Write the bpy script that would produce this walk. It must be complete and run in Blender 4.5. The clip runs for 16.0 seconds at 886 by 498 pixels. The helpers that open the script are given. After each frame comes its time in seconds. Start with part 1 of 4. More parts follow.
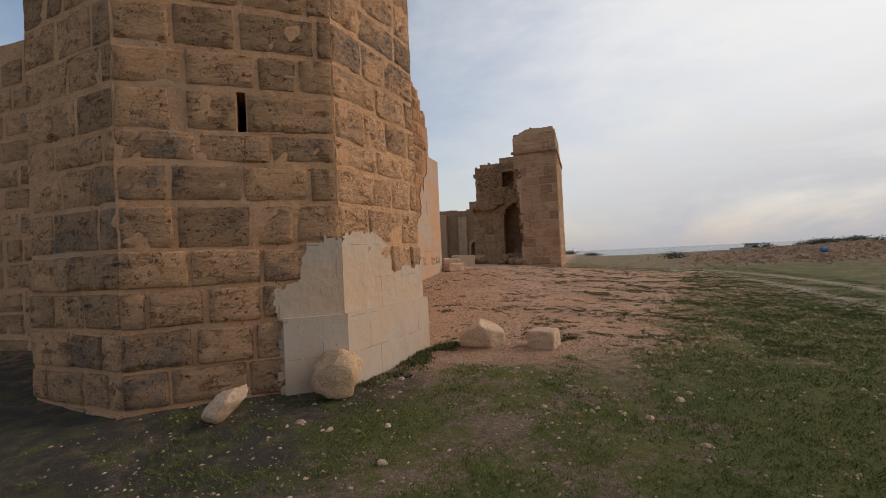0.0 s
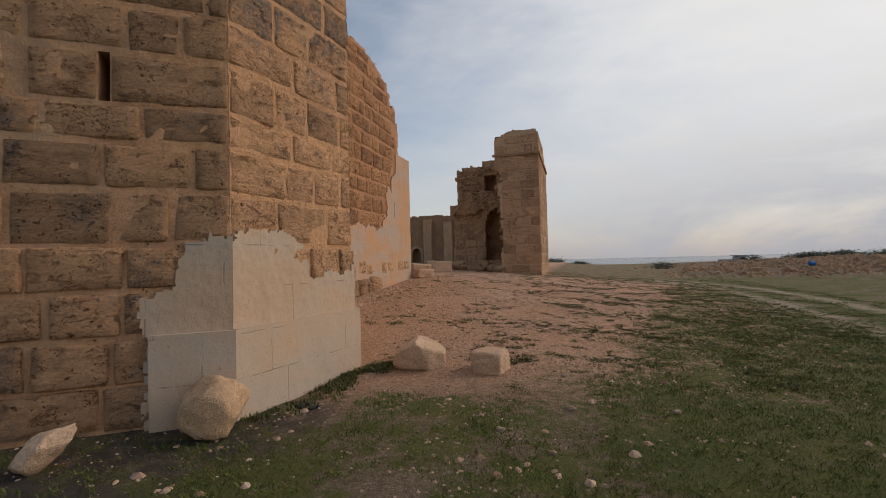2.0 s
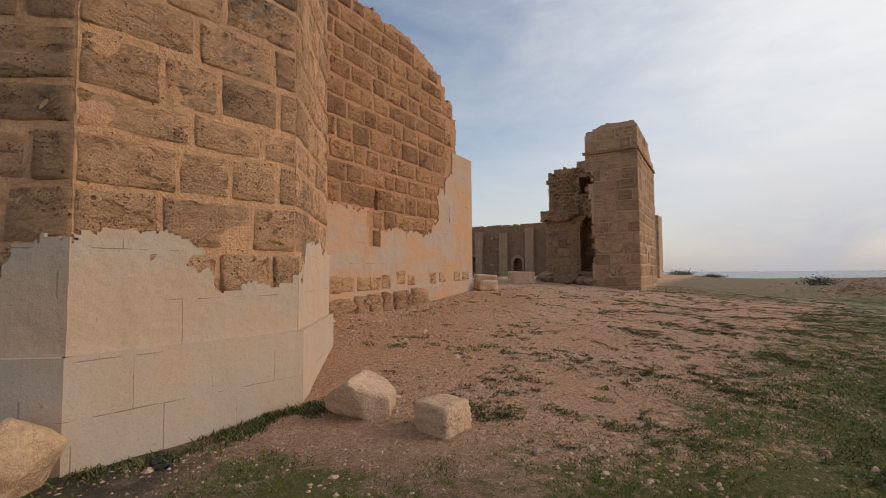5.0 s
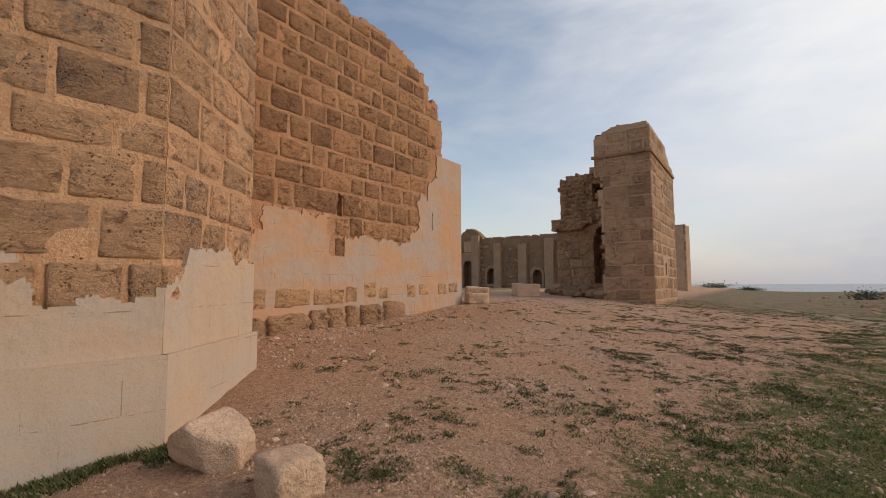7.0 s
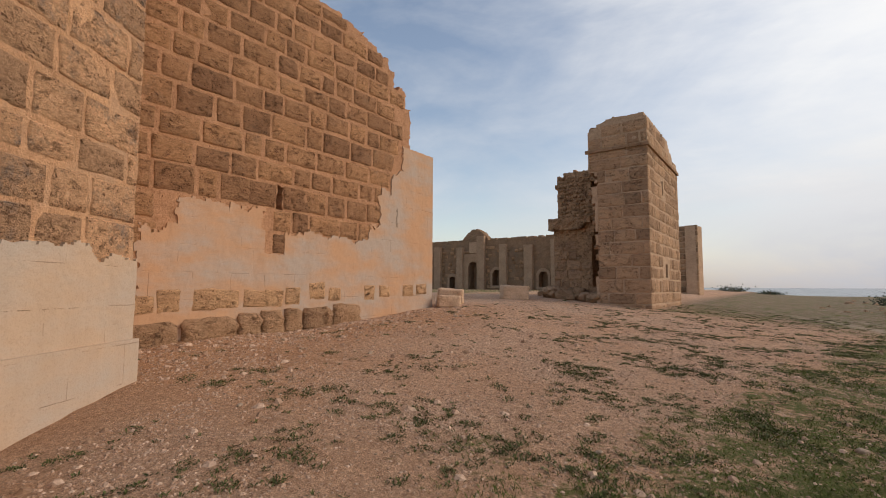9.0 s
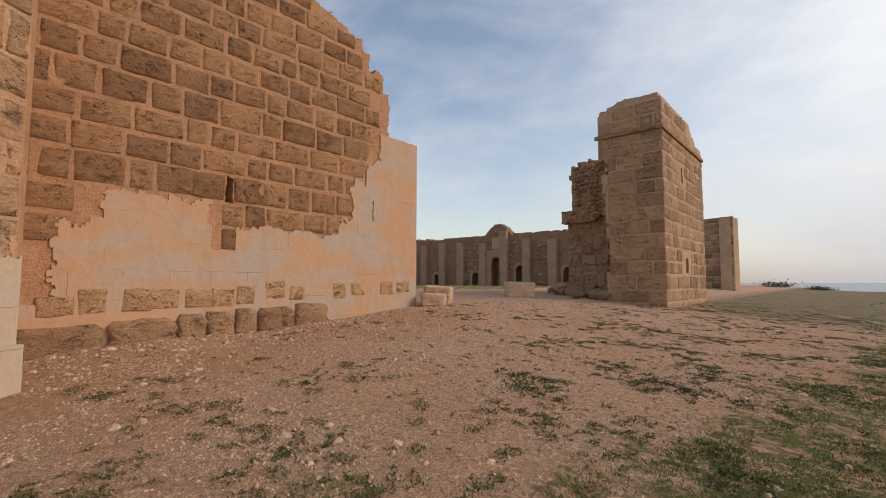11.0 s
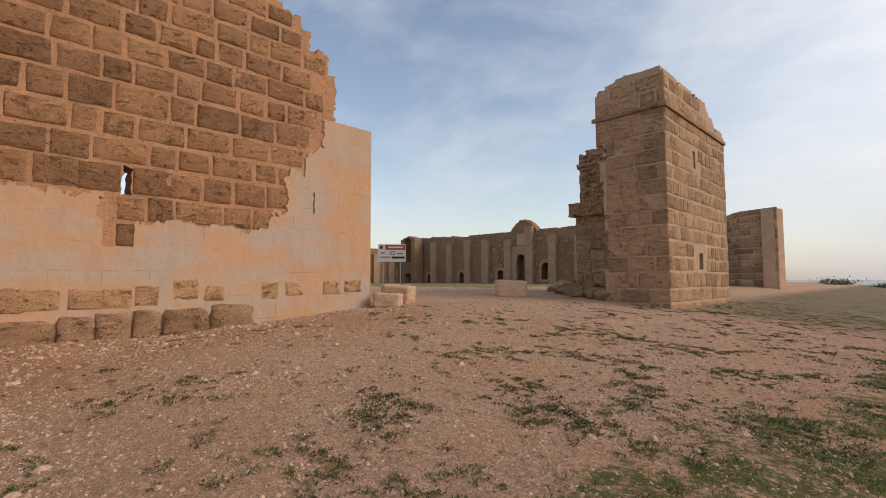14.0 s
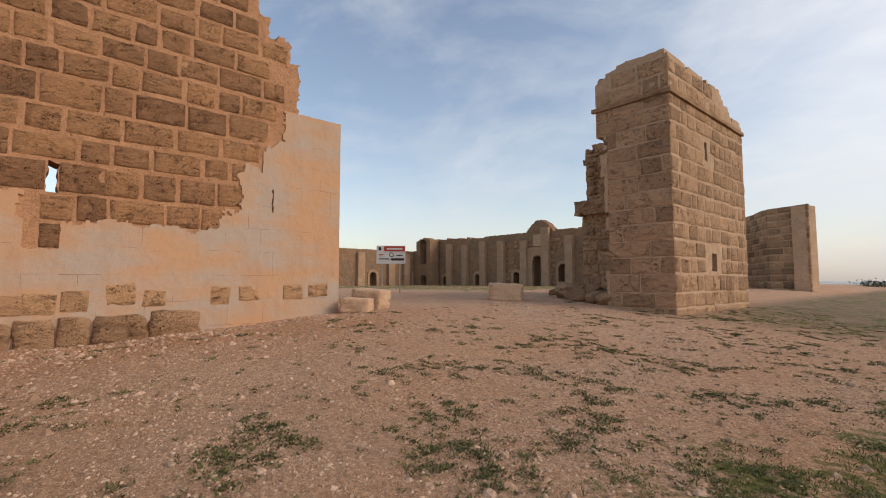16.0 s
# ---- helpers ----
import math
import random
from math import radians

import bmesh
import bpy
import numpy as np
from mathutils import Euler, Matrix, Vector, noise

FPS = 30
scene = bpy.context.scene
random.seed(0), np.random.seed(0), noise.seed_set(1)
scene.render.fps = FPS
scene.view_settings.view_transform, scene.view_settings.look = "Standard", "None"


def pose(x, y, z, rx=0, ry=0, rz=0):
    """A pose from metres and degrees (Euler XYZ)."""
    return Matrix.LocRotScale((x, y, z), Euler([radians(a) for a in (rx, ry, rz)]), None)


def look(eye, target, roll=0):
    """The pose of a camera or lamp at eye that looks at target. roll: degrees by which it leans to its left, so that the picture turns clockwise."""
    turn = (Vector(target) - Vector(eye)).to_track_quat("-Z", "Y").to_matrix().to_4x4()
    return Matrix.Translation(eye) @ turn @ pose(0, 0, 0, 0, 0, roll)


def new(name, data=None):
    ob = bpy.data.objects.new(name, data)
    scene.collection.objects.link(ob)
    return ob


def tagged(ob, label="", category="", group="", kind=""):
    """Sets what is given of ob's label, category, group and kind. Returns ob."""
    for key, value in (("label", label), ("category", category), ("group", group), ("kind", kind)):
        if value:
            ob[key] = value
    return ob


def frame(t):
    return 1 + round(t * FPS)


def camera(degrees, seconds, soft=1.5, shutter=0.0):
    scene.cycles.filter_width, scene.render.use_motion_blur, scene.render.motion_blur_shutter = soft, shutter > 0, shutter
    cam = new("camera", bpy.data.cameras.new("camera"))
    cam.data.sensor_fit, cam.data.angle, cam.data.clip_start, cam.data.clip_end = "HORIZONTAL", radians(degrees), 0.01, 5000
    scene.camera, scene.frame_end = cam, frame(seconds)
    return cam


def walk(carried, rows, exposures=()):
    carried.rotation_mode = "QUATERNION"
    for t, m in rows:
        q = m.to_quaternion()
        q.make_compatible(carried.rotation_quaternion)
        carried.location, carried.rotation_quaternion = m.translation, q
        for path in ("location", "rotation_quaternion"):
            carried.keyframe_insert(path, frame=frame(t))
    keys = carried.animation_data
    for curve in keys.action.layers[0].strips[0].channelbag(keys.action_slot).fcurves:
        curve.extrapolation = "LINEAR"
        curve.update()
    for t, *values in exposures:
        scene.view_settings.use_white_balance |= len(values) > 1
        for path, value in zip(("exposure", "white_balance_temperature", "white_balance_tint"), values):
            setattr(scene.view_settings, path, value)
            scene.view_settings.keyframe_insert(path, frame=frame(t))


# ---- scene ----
cam = camera(86.9, 16.0, soft=0.9)
METRES, EYE, TILT, LEAN, TURN = 13.09, 1.65, 0.0, 0.0, 16.8
ROWS = [
    (0.0, 0.0, 0.0, 0.0, 0.05, 0.98, 2.69),
    (0.5, 0.006, 0.0219, 0.0002, -0.93, 0.48, 2.57),
    (1.0, 0.0188, 0.0413, -0.0009, -1.78, -0.04, 2.84),
    (1.5, 0.0401, 0.0603, 0.0013, -1.32, 1.05, 2.4),
    (2.0, 0.0625, 0.0847, -0.0013, -0.96, 1.59, 1.44),
    (2.5, 0.0885, 0.1062, -0.001, -0.07, 2.24, 1.4),
    (3.0, 0.1146, 0.1248, -0.0007, 2.95, 2.25, 0.93),
    (3.5, 0.137, 0.1508, -0.0009, 5.48, 2.49, 0.39),
    (6.0, 0.2375, 0.2841, -0.0011, 16.3, 3.52, 0.89),
    (6.5, 0.2577, 0.3107, 0.0001, 16.12, 4.35, 0.99),
    (7.0, 0.2748, 0.337, -0.0005, 17.02, 4.4, 0.23),
    (7.5, 0.2911, 0.3675, -0.0007, 18.17, 4.27, 0.05),
    (8.0, 0.3136, 0.3924, -0.002, 18.85, 4.49, 0.6),
    (8.5, 0.3329, 0.4169, -0.0022, 19.22, 3.93, 0.32),
    (9.0, 0.3506, 0.443, 0.0001, 19.08, 4.56, -0.22),
    (11.5, 0.4418, 0.5713, 0.0033, 23.87, 4.1, 0.08),
    (12.0, 0.4623, 0.5971, 0.0038, 23.59, 4.53, 0.32),
    (12.5, 0.4808, 0.6228, 0.0043, 24.74, 3.8, 0.09),
    (13.0, 0.4977, 0.6508, 0.0058, 25.61, 3.78, -0.0),
    (13.5, 0.5168, 0.6753, 0.0046, 26.52, 4.29, 0.26),
    (14.0, 0.5313, 0.6997, 0.0045, 28.63, 3.79, 0.1),
    (14.5, 0.5439, 0.7256, 0.0062, 29.26, 4.37, 0.27),
    (15.0, 0.5568, 0.7512, 0.0058, 30.74, 4.4, 0.74),
    (15.5, 0.5657, 0.7772, 0.0064, 32.09, 3.82, 0.33),
    (16.0, 0.5744, 0.8057, 0.0072, 31.74, 4.02, 0.13),
]
walk(cam, [(t, pose(0, 0, EYE, TILT, LEAN, TURN) @ pose(METRES * x, METRES * y, METRES * z, 90 + pitch, roll, yaw)) for t, x, y, z, yaw, pitch, roll in ROWS],
     exposures=[(0.0, -0.55), (1.5, -0.63), (2.0, -0.68), (3.0, -0.68), (3.5, -0.58), (6.0, -0.48), (9.0, -0.35), (12.0, -0.29), (16.0, -0.22)])

# ---- light: veiled sun low over the sea, broken bright cloud ----
SUN_AZ, SUN_EL = radians(60), radians(30)  # azimuth from +y towards +x
SUN_DIR = Vector((math.sin(SUN_AZ) * math.cos(SUN_EL), math.cos(SUN_AZ) * math.cos(SUN_EL), math.sin(SUN_EL)))
sun_data = bpy.data.lights.new("sun", "SUN")
sun_data.energy, sun_data.angle, sun_data.color = 1.55, radians(24), (1.0, 0.9, 0.765)
sun = new("sun", sun_data)
sun.matrix_world = look((30, 30, 40), Vector((30, 30, 40)) - SUN_DIR)

world = bpy.data.worlds.new("world")
scene.world = world
world.use_nodes = True
wn, wl = world.node_tree.nodes, world.node_tree.links
wn.clear()


def wnode(kind, **inputs):
    n = wn.new(kind)
    for k, v in inputs.items():
        n.inputs[k].default_value = v
    return n


def wmath(op, a, b=None, clamp=False):
    n = wn.new("ShaderNodeMath")
    n.operation, n.use_clamp = op, clamp
    for i, v in enumerate((a, b)):
        if v is None:
            continue
        if isinstance(v, (int, float)):
            n.inputs[i].default_value = v
        else:
            wl.new(v, n.inputs[i])
    return n.outputs[0]


sky = wn.new("ShaderNodeTexSky")
sky.sky_type, sky.sun_disc, sky.sun_elevation, sky.sun_rotation = "NISHITA", False, SUN_EL, SUN_AZ
sky.air_density, sky.dust_density = 1.0, 1.5
coord = wn.new("ShaderNodeTexCoord")
sep = wn.new("ShaderNodeSeparateXYZ")
wl.new(coord.outputs["Generated"], sep.inputs[0])
stretch = wn.new("ShaderNodeMapping")
stretch.inputs["Rotation"].default_value = (0.2, 0.35, radians(-35))
stretch.inputs["Scale"].default_value = (1.0, 2.2, 3.2)
wl.new(coord.outputs["Generated"], stretch.inputs[0])
n1 = wnode("ShaderNodeTexNoise", Scale=1.5, Detail=6.0, Roughness=0.55, Distortion=0.5)
n2 = wnode("ShaderNodeTexNoise", Scale=5.0, Detail=5.0, Roughness=0.6)
wl.new(stretch.outputs[0], n1.inputs["Vector"])
wl.new(stretch.outputs[0], n2.inputs["Vector"])
dot = wn.new("ShaderNodeVectorMath")
dot.operation = "DOT_PRODUCT"
wl.new(coord.outputs["Generated"], dot.inputs[0])
GLOW = Vector((math.sin(radians(30)), math.cos(radians(30)), 0.42)).normalized()
dot.inputs[1].default_value = GLOW
near_sun = wmath("POWER", wmath("MAXIMUM", dot.outputs["Value"], 0.0), 3.0)
cover = wmath("ADD", wmath("MULTIPLY", n1.outputs["Fac"], 1.25), wmath("MULTIPLY", n2.outputs["Fac"], 0.35))
cover = wmath("ADD", cover, wmath("MULTIPLY", near_sun, 0.75))
haze = wmath("POWER", wmath("SUBTRACT", 1.0, wmath("ABSOLUTE", sep.outputs["Z"])), 6.0)
cover = wmath("ADD", cover, wmath("MULTIPLY", haze, 0.25))
cover = wmath("MULTIPLY", wmath("SUBTRACT", cover, 0.72), 1.25, clamp=True)
cloud = wn.new("ShaderNodeMix")
cloud.data_type = "RGBA"
cloud.inputs[6].default_value, cloud.inputs[7].default_value = (0.47, 0.49, 0.54, 1), (0.80, 0.79, 0.775, 1)
shade = wmath("ADD", wmath("MULTIPLY", wmath("SUBTRACT", wmath("ADD", n1.outputs["Fac"], wmath("MULTIPLY", n2.outputs["Fac"], 0.6)), 0.55), 0.9), wmath("MULTIPLY", near_sun, wmath("MULTIPLY", wmath("ABSOLUTE", sep.outputs["Z"]), 2.6)), clamp=True)
wl.new(shade, cloud.inputs[0])
blue = wn.new("ShaderNodeMix")
blue.data_type, blue.blend_type = "RGBA", "MULTIPLY"
blue.inputs[0].default_value, blue.inputs[7].default_value = 1.0, (0.172, 0.15, 0.133, 1)
wl.new(sky.outputs[0], blue.inputs[6])
low = wn.new("ShaderNodeMix")
low.data_type = "RGBA"
wl.new(wmath("MULTIPLY", wmath("POWER", wmath("SUBTRACT", 1.0, wmath("ABSOLUTE", sep.outputs["Z"])), 9.0), 0.85), low.inputs[0])
wl.new(cloud.outputs[2], low.inputs[6])
low.inputs[7].default_value = (0.41, 0.40, 0.42, 1)
mixed = wn.new("ShaderNodeMix")
mixed.data_type = "RGBA"
wl.new(cover, mixed.inputs[0])
wl.new(blue.outputs[2], mixed.inputs[6])
wl.new(low.outputs[2], mixed.inputs[7])
back = wnode("ShaderNodeBackground", Strength=1.6)
wl.new(mixed.outputs[2], back.inputs["Color"])
wout = wn.new("ShaderNodeOutputWorld")
wl.new(back.outputs[0], wout.inputs[0])


# ---- materials ----
class Nodes:
    """A small builder for node materials in world-space metres."""

    def __init__(self, name, rough=0.9):
        self.mat = bpy.data.materials.new(name)
        self.mat.use_nodes = True
        self.t = self.mat.node_tree
        self.bsdf = self.t.nodes["Principled BSDF"]
        self.bsdf.inputs["Roughness"].default_value = rough
        self.bsdf.inputs["Specular IOR Level"].default_value = 0.25
        self.pos = self.t.nodes.new("ShaderNodeNewGeometry").outputs["Position"]

    def put(self, socket, v):
        if isinstance(v, (int, float)):
            socket.default_value = v
        elif isinstance(v, tuple):
            socket.default_value = (*v, 1.0) if len(v) == 3 and len(socket.default_value) == 4 else v
        else:
            self.t.links.new(v, socket)

    def noise(self, scale, detail=4.0, rough=0.6, stretch=None, distort=0.0):
        n = self.t.nodes.new("ShaderNodeTexNoise")
        n.inputs["Scale"].default_value, n.inputs["Detail"].default_value = scale, detail
        n.inputs["Roughness"].default_value, n.inputs["Distortion"].default_value = rough, distort
        v = self.pos
        if stretch:
            m = self.t.nodes.new("ShaderNodeMapping")
            m.inputs["Scale"].default_value = stretch
            self.t.links.new(v, m.inputs[0])
            v = m.outputs[0]
        self.t.links.new(v, n.inputs["Vector"])
        return n.outputs["Fac"]

    def pits(self, scale):
        n = self.t.nodes.new("ShaderNodeTexVoronoi")
        n.inputs["Scale"].default_value = scale
        warp = self.t.nodes.new("ShaderNodeTexNoise")
        warp.inputs["Scale"].default_value, warp.inputs["Detail"].default_value = scale * 1.3, 3.0
        self.t.links.new(self.pos, warp.inputs["Vector"])
        add = self.t.nodes.new("ShaderNodeVectorMath")
        add.operation = "MULTIPLY_ADD"
        self.t.links.new(warp.outputs["Color"], add.inputs[0])
        add.inputs[1].default_value = (1.1 / scale,) * 3
        self.t.links.new(self.pos, add.inputs[2])
        self.t.links.new(add.outputs[0], n.inputs["Vector"])
        return n.outputs["Distance"]

    def ramp(self, v, lo, hi):
        n = self.t.nodes.new("ShaderNodeMapRange")
        n.inputs["From Min"].default_value, n.inputs["From Max"].default_value = lo, hi
        self.t.links.new(v, n.inputs["Value"])
        return n.outputs[0]

    def math(self, op, a, b):
        n = self.t.nodes.new("ShaderNodeMath")
        n.operation = op
        self.put(n.inputs[0], a), self.put(n.inputs[1], b)
        return n.outputs[0]

    def mix(self, f, a, b, blend="MIX"):
        n = self.t.nodes.new("ShaderNodeMix")
        n.data_type, n.blend_type = "RGBA", blend
        self.put(n.inputs[0], f), self.put(n.inputs[6], a), self.put(n.inputs[7], b)
        return n.outputs[2]

    def rand(self):
        return self.t.nodes.new("ShaderNodeObjectInfo").outputs["Random"]

    def island(self):
        return self.t.nodes.new("ShaderNodeNewGeometry").outputs["Random Per Island"]

    def attr(self, name):
        n = self.t.nodes.new("ShaderNodeAttribute")
        n.attribute_name = name
        return n.outputs["Fac"]

    def bump(self, h, dist, strength=1.0, under=None):
        n = self.t.nodes.new("ShaderNodeBump")
        n.inputs["Distance"].default_value, n.inputs["Strength"].default_value = dist, strength
        self.t.links.new(h, n.inputs["Height"])
        if under is not None:
            self.t.links.new(under, n.inputs["Normal"])
        return n.outputs[0]

    def done(self, colour, normal=None):
        self.put(self.bsdf.inputs["Base Color"], colour)
        if normal is not None:
            self.t.links.new(normal, self.bsdf.inputs["Normal"])
        return self.mat


def stone_material(name, light, dark, stain, stain_amount, pit=0.02, grain=(1, 1, 1.8), vary=0.8, relief=1.0):
    """Weathered limestone: tone by block, blotches, bedding streaks, lichen, erosion hollows, pits and cracks."""
    m = Nodes(name, 0.95)
    blotch = m.ramp(m.noise(1.7, 5.0, 0.65), 0.3, 0.7)
    r = m.rand()
    c = m.mix(m.math("ADD", m.math("MULTIPLY", m.math("POWER", r, 1.4), vary), m.math("MULTIPLY", blotch, 0.3)), light, dark)
    streak = m.noise(4.0, 7.0, 0.72, (1, 1, 3.2), 0.4)
    c = m.mix(m.math("MULTIPLY", m.ramp(streak, 0.5, 0.66), 0.7), c, m.mix(1.0, c, (0.66, 0.6, 0.55), "MULTIPLY"))
    c = m.mix(m.math("MULTIPLY", m.ramp(m.noise(3.4, 6.0, 0.7), 0.54, 0.7), 0.6), c, m.mix(1.0, c, (1.3, 1.27, 1.22), "MULTIPLY"))
    fine = m.noise(26.0, 8.0, 0.78, grain)
    c = m.mix(m.ramp(fine, 0.36, 0.68), m.mix(1.0, c, (1.14, 1.13, 1.11), "MULTIPLY"), m.mix(1.0, c, (0.76, 0.72, 0.68), "MULTIPLY"))
    lich = m.math("MULTIPLY", m.ramp(m.noise(0.9, 6.0, 0.7), 0.535, 0.66), m.ramp(m.noise(9.0, 7.0, 0.8), 0.38, 0.6))
    c = m.mix(m.math("MULTIPLY", lich, stain_amount), c, stain)
    hollow = m.ramp(m.noise(5.2, 6.0, 0.7, (1, 1, 1.9), 0.5), 0.43, 0.34)
    pits = m.math("MAXIMUM", m.ramp(m.pits(9.0), 0.1, 0.22), m.ramp(m.noise(2.6, 3.0), 0.6, 0.52))
    small = m.math("MAXIMUM", m.ramp(m.pits(26.0), 0.14, 0.3), m.ramp(m.noise(3.5, 3.0), 0.57, 0.49))
    line = m.ramp(m.math("ABSOLUTE", m.math("SUBTRACT", m.noise(2.2, 6.0, 0.7, (1, 1, 1.6), 0.6), 0.5), 0.0), 0.0, 0.009)
    line = m.math("MAXIMUM", line, m.ramp(m.noise(1.7, 2.0), 0.58, 0.52))
    hole = m.math("MULTIPLY", m.math("MULTIPLY", pits, small), line)
    c = m.mix(hole, m.mix(1.0, c, (0.36, 0.3, 0.26), "MULTIPLY"), c)
    c = m.mix(m.math("MULTIPLY", hollow, 0.75 * relief), c, m.mix(1.0, c, (0.5, 0.43, 0.38), "MULTIPLY"))
    nrm = m.bump(streak, 0.08 * relief, 1.0)
    nrm = m.bump(hollow, -0.05 * relief, 1.0, nrm)
    nrm = m.bump(fine, pit * 1.2, 1.0, nrm)
    nrm = m.bump(hole, 0.03, 1.0, nrm)
    return m.done(c, nrm)


def mortar_material(name, light, dark, grey=None):
    m = Nodes(name, 0.95)
    c = m.mix(m.ramp(m.noise(1.3, 6.0, 0.65), 0.3, 0.7), light, dark)
    c = m.mix(m.math("MULTIPLY", m.ramp(m.noise(6.0, 7.0, 0.75), 0.52, 0.7), 0.7), c, m.mix(1.0, c, (0.6, 0.55, 0.5), "MULTIPLY"))
    c = m.mix(m.ramp(m.noise(32.0, 6.0, 0.75), 0.42, 0.7), c, m.mix(1.0, c, (0.68, 0.65, 0.62), "MULTIPLY"))
    if grey:
        c = m.mix(m.ramp(m.noise(0.8, 5.0, 0.6), 0.5, 0.7), c, grey)
    pits = m.math("MAXIMUM", m.ramp(m.pits(13.0), 0.1, 0.2), m.ramp(m.noise(2.4, 3.0), 0.6, 0.52))
    c = m.mix(pits, m.mix(1.0, c, (0.4, 0.34, 0.3), "MULTIPLY"), c)
    nrm = m.bump(m.noise(5.0, 6.0, 0.7), 0.05, 0.8)
    nrm = m.bump(m.noise(40.0, 4.0, 0.7), 0.01, 0.8, nrm)
    nrm = m.bump(pits, 0.02, 0.8, nrm)
    return m.done(c, nrm)


def plaster_material(name, warm, grey, streak):
    """Smooth repair render over large blocks, trowelled, greyer in patches."""
    m = Nodes(name, 0.85)
    c = m.mix(m.ramp(m.noise(0.55, 5.0, 0.6, (1, 1, 2.2)), 0.42, 0.6), warm, grey)
    c = m.mix(m.math("MULTIPLY", m.ramp(m.noise(2.6, 5.0, 0.65, (1, 1, 0.25)), 0.5, 0.75), 0.5), c, streak)
    c = m.mix(m.ramp(m.noise(45.0, 4.0, 0.7), 0.5, 0.8), c, m.mix(1.0, c, (0.8, 0.77, 0.74), "MULTIPLY"))
    flake = m.ramp(m.noise(8.0, 5.0, 0.7), 0.68, 0.72)
    c = m.mix(flake, c, m.mix(1.0, c, (0.62, 0.55, 0.5), "MULTIPLY"))
    xyz = m.t.nodes.new("ShaderNodeSeparateXYZ")
    m.t.links.new(m.pos, xyz.inputs[0])
    row = m.math("ADD", m.math("DIVIDE", xyz.outputs[2], 0.47), m.math("MULTIPLY", m.noise(4.0, 3.0), 0.05))
    level = m.math("MULTIPLY", m.math("FRACT", row, 0.0), 0.47)
    along = m.math("ADD", m.math("DIVIDE", xyz.outputs[1], 0.68), m.math("MULTIPLY", m.math("FLOOR", row, 0.0), 0.37))
    along = m.math("MULTIPLY", m.math("FRACT", along, 0.0), 0.68)
    joint = m.ramp(m.math("MINIMUM", level, along), 0.004, 0.012)
    joint = m.math("MAXIMUM", joint, m.ramp(m.noise(2.3, 4.0, 0.7), 0.58, 0.5))
    c = m.mix(joint, m.mix(1.0, c, (0.87, 0.84, 0.81), "MULTIPLY"), c)
    nrm = m.bump(m.noise(3.0, 5.0, 0.6), 0.025, 0.6)
    nrm = m.bump(joint, 0.008, 0.8, nrm)
    nrm = m.bump(m.noise(60.0, 3.0, 0.6), 0.004, 0.6, nrm)
    return m.done(c, nrm)


TOWER_STONE = stone_material("tower_stone", (0.86, 0.5, 0.28), (0.5, 0.3, 0.175), (0.17, 0.16, 0.15), 0.9)
WALL_STONE = stone_material("wall_stone", (0.66, 0.355, 0.18), (0.35, 0.185, 0.1), (0.2, 0.14, 0.1), 0.5, 0.025)
GATE_STONE = stone_material("gate_stone", (0.6, 0.375, 0.225), (0.36, 0.22, 0.132), (0.24, 0.18, 0.14), 0.45, vary=0.85, relief=0.45)
FAR_STONE = stone_material("far_stone", (0.52, 0.315, 0.18), (0.38, 0.23, 0.13), (0.25, 0.18, 0.13), 0.6)
RUBBLE = stone_material("rubble_stone", (0.58, 0.36, 0.205), (0.36, 0.22, 0.13), (0.17, 0.13, 0.1), 0.6, 0.03)
ROCK = mortar_material("loose_rock", (0.78, 0.53, 0.355), (0.62, 0.41, 0.265))
TOWER_MORTAR = mortar_material("tower_mortar", (0.74, 0.42, 0.225), (0.54, 0.3, 0.165), (0.48, 0.3, 0.185))
WALL_MORTAR = mortar_material("wall_mortar", (0.6, 0.32, 0.175), (0.46, 0.24, 0.128))
FIELD_ROCK = mortar_material("field_rock", (0.56, 0.41, 0.29), (0.42, 0.3, 0.21))
BOULDER_STONE = mortar_material("boulder_stone", (0.72, 0.47, 0.28), (0.52, 0.335, 0.2))
GATE_MORTAR = mortar_material("gate_mortar", (0.64, 0.43, 0.28), (0.5, 0.33, 0.21))
PATCH_STONE = stone_material("patch_stone", (0.64, 0.385, 0.21), (0.54, 0.32, 0.175), (0.3, 0.2, 0.14), 0.3, vary=0.5, relief=0.6)
FAR_PIER = mortar_material("far_pier", (0.52, 0.345, 0.22), (0.4, 0.26, 0.165))
FAR_TOWER_STONE = stone_material("far_tower_stone", (0.62, 0.4, 0.235), (0.28, 0.18, 0.11), (0.2, 0.14, 0.1), 0.6, vary=0.95, relief=0.5)
LOW_STONE = stone_material("low_stone", (0.62, 0.375, 0.215), (0.42, 0.25, 0.145), (0.26, 0.18, 0.13), 0.4)
FAR_MORTAR = mortar_material("far_mortar", (0.38, 0.235, 0.14), (0.26, 0.16, 0.095), (0.22, 0.15, 0.1))
PLASTER = plaster_material("wall_plaster", (0.55, 0.315, 0.178), (0.46, 0.355, 0.28), (0.42, 0.245, 0.14))
TOWER_PLASTER = plaster_material("tower_plaster", (0.55, 0.385, 0.26), (0.5, 0.4, 0.315), (0.45, 0.32, 0.215))


def plain(name, colour, rough=0.6, metal=0.0):
    m = Nodes(name, rough)
    m.bsdf.inputs["Metallic"].default_value = metal
    c = m.mix(m.ramp(m.noise(12.0, 4.0), 0.3, 0.75), colour, tuple(0.8 * v for v in colour))
    return m.done(c, m.bump(m.noise(50.0, 3.0), 0.002, 0.5))


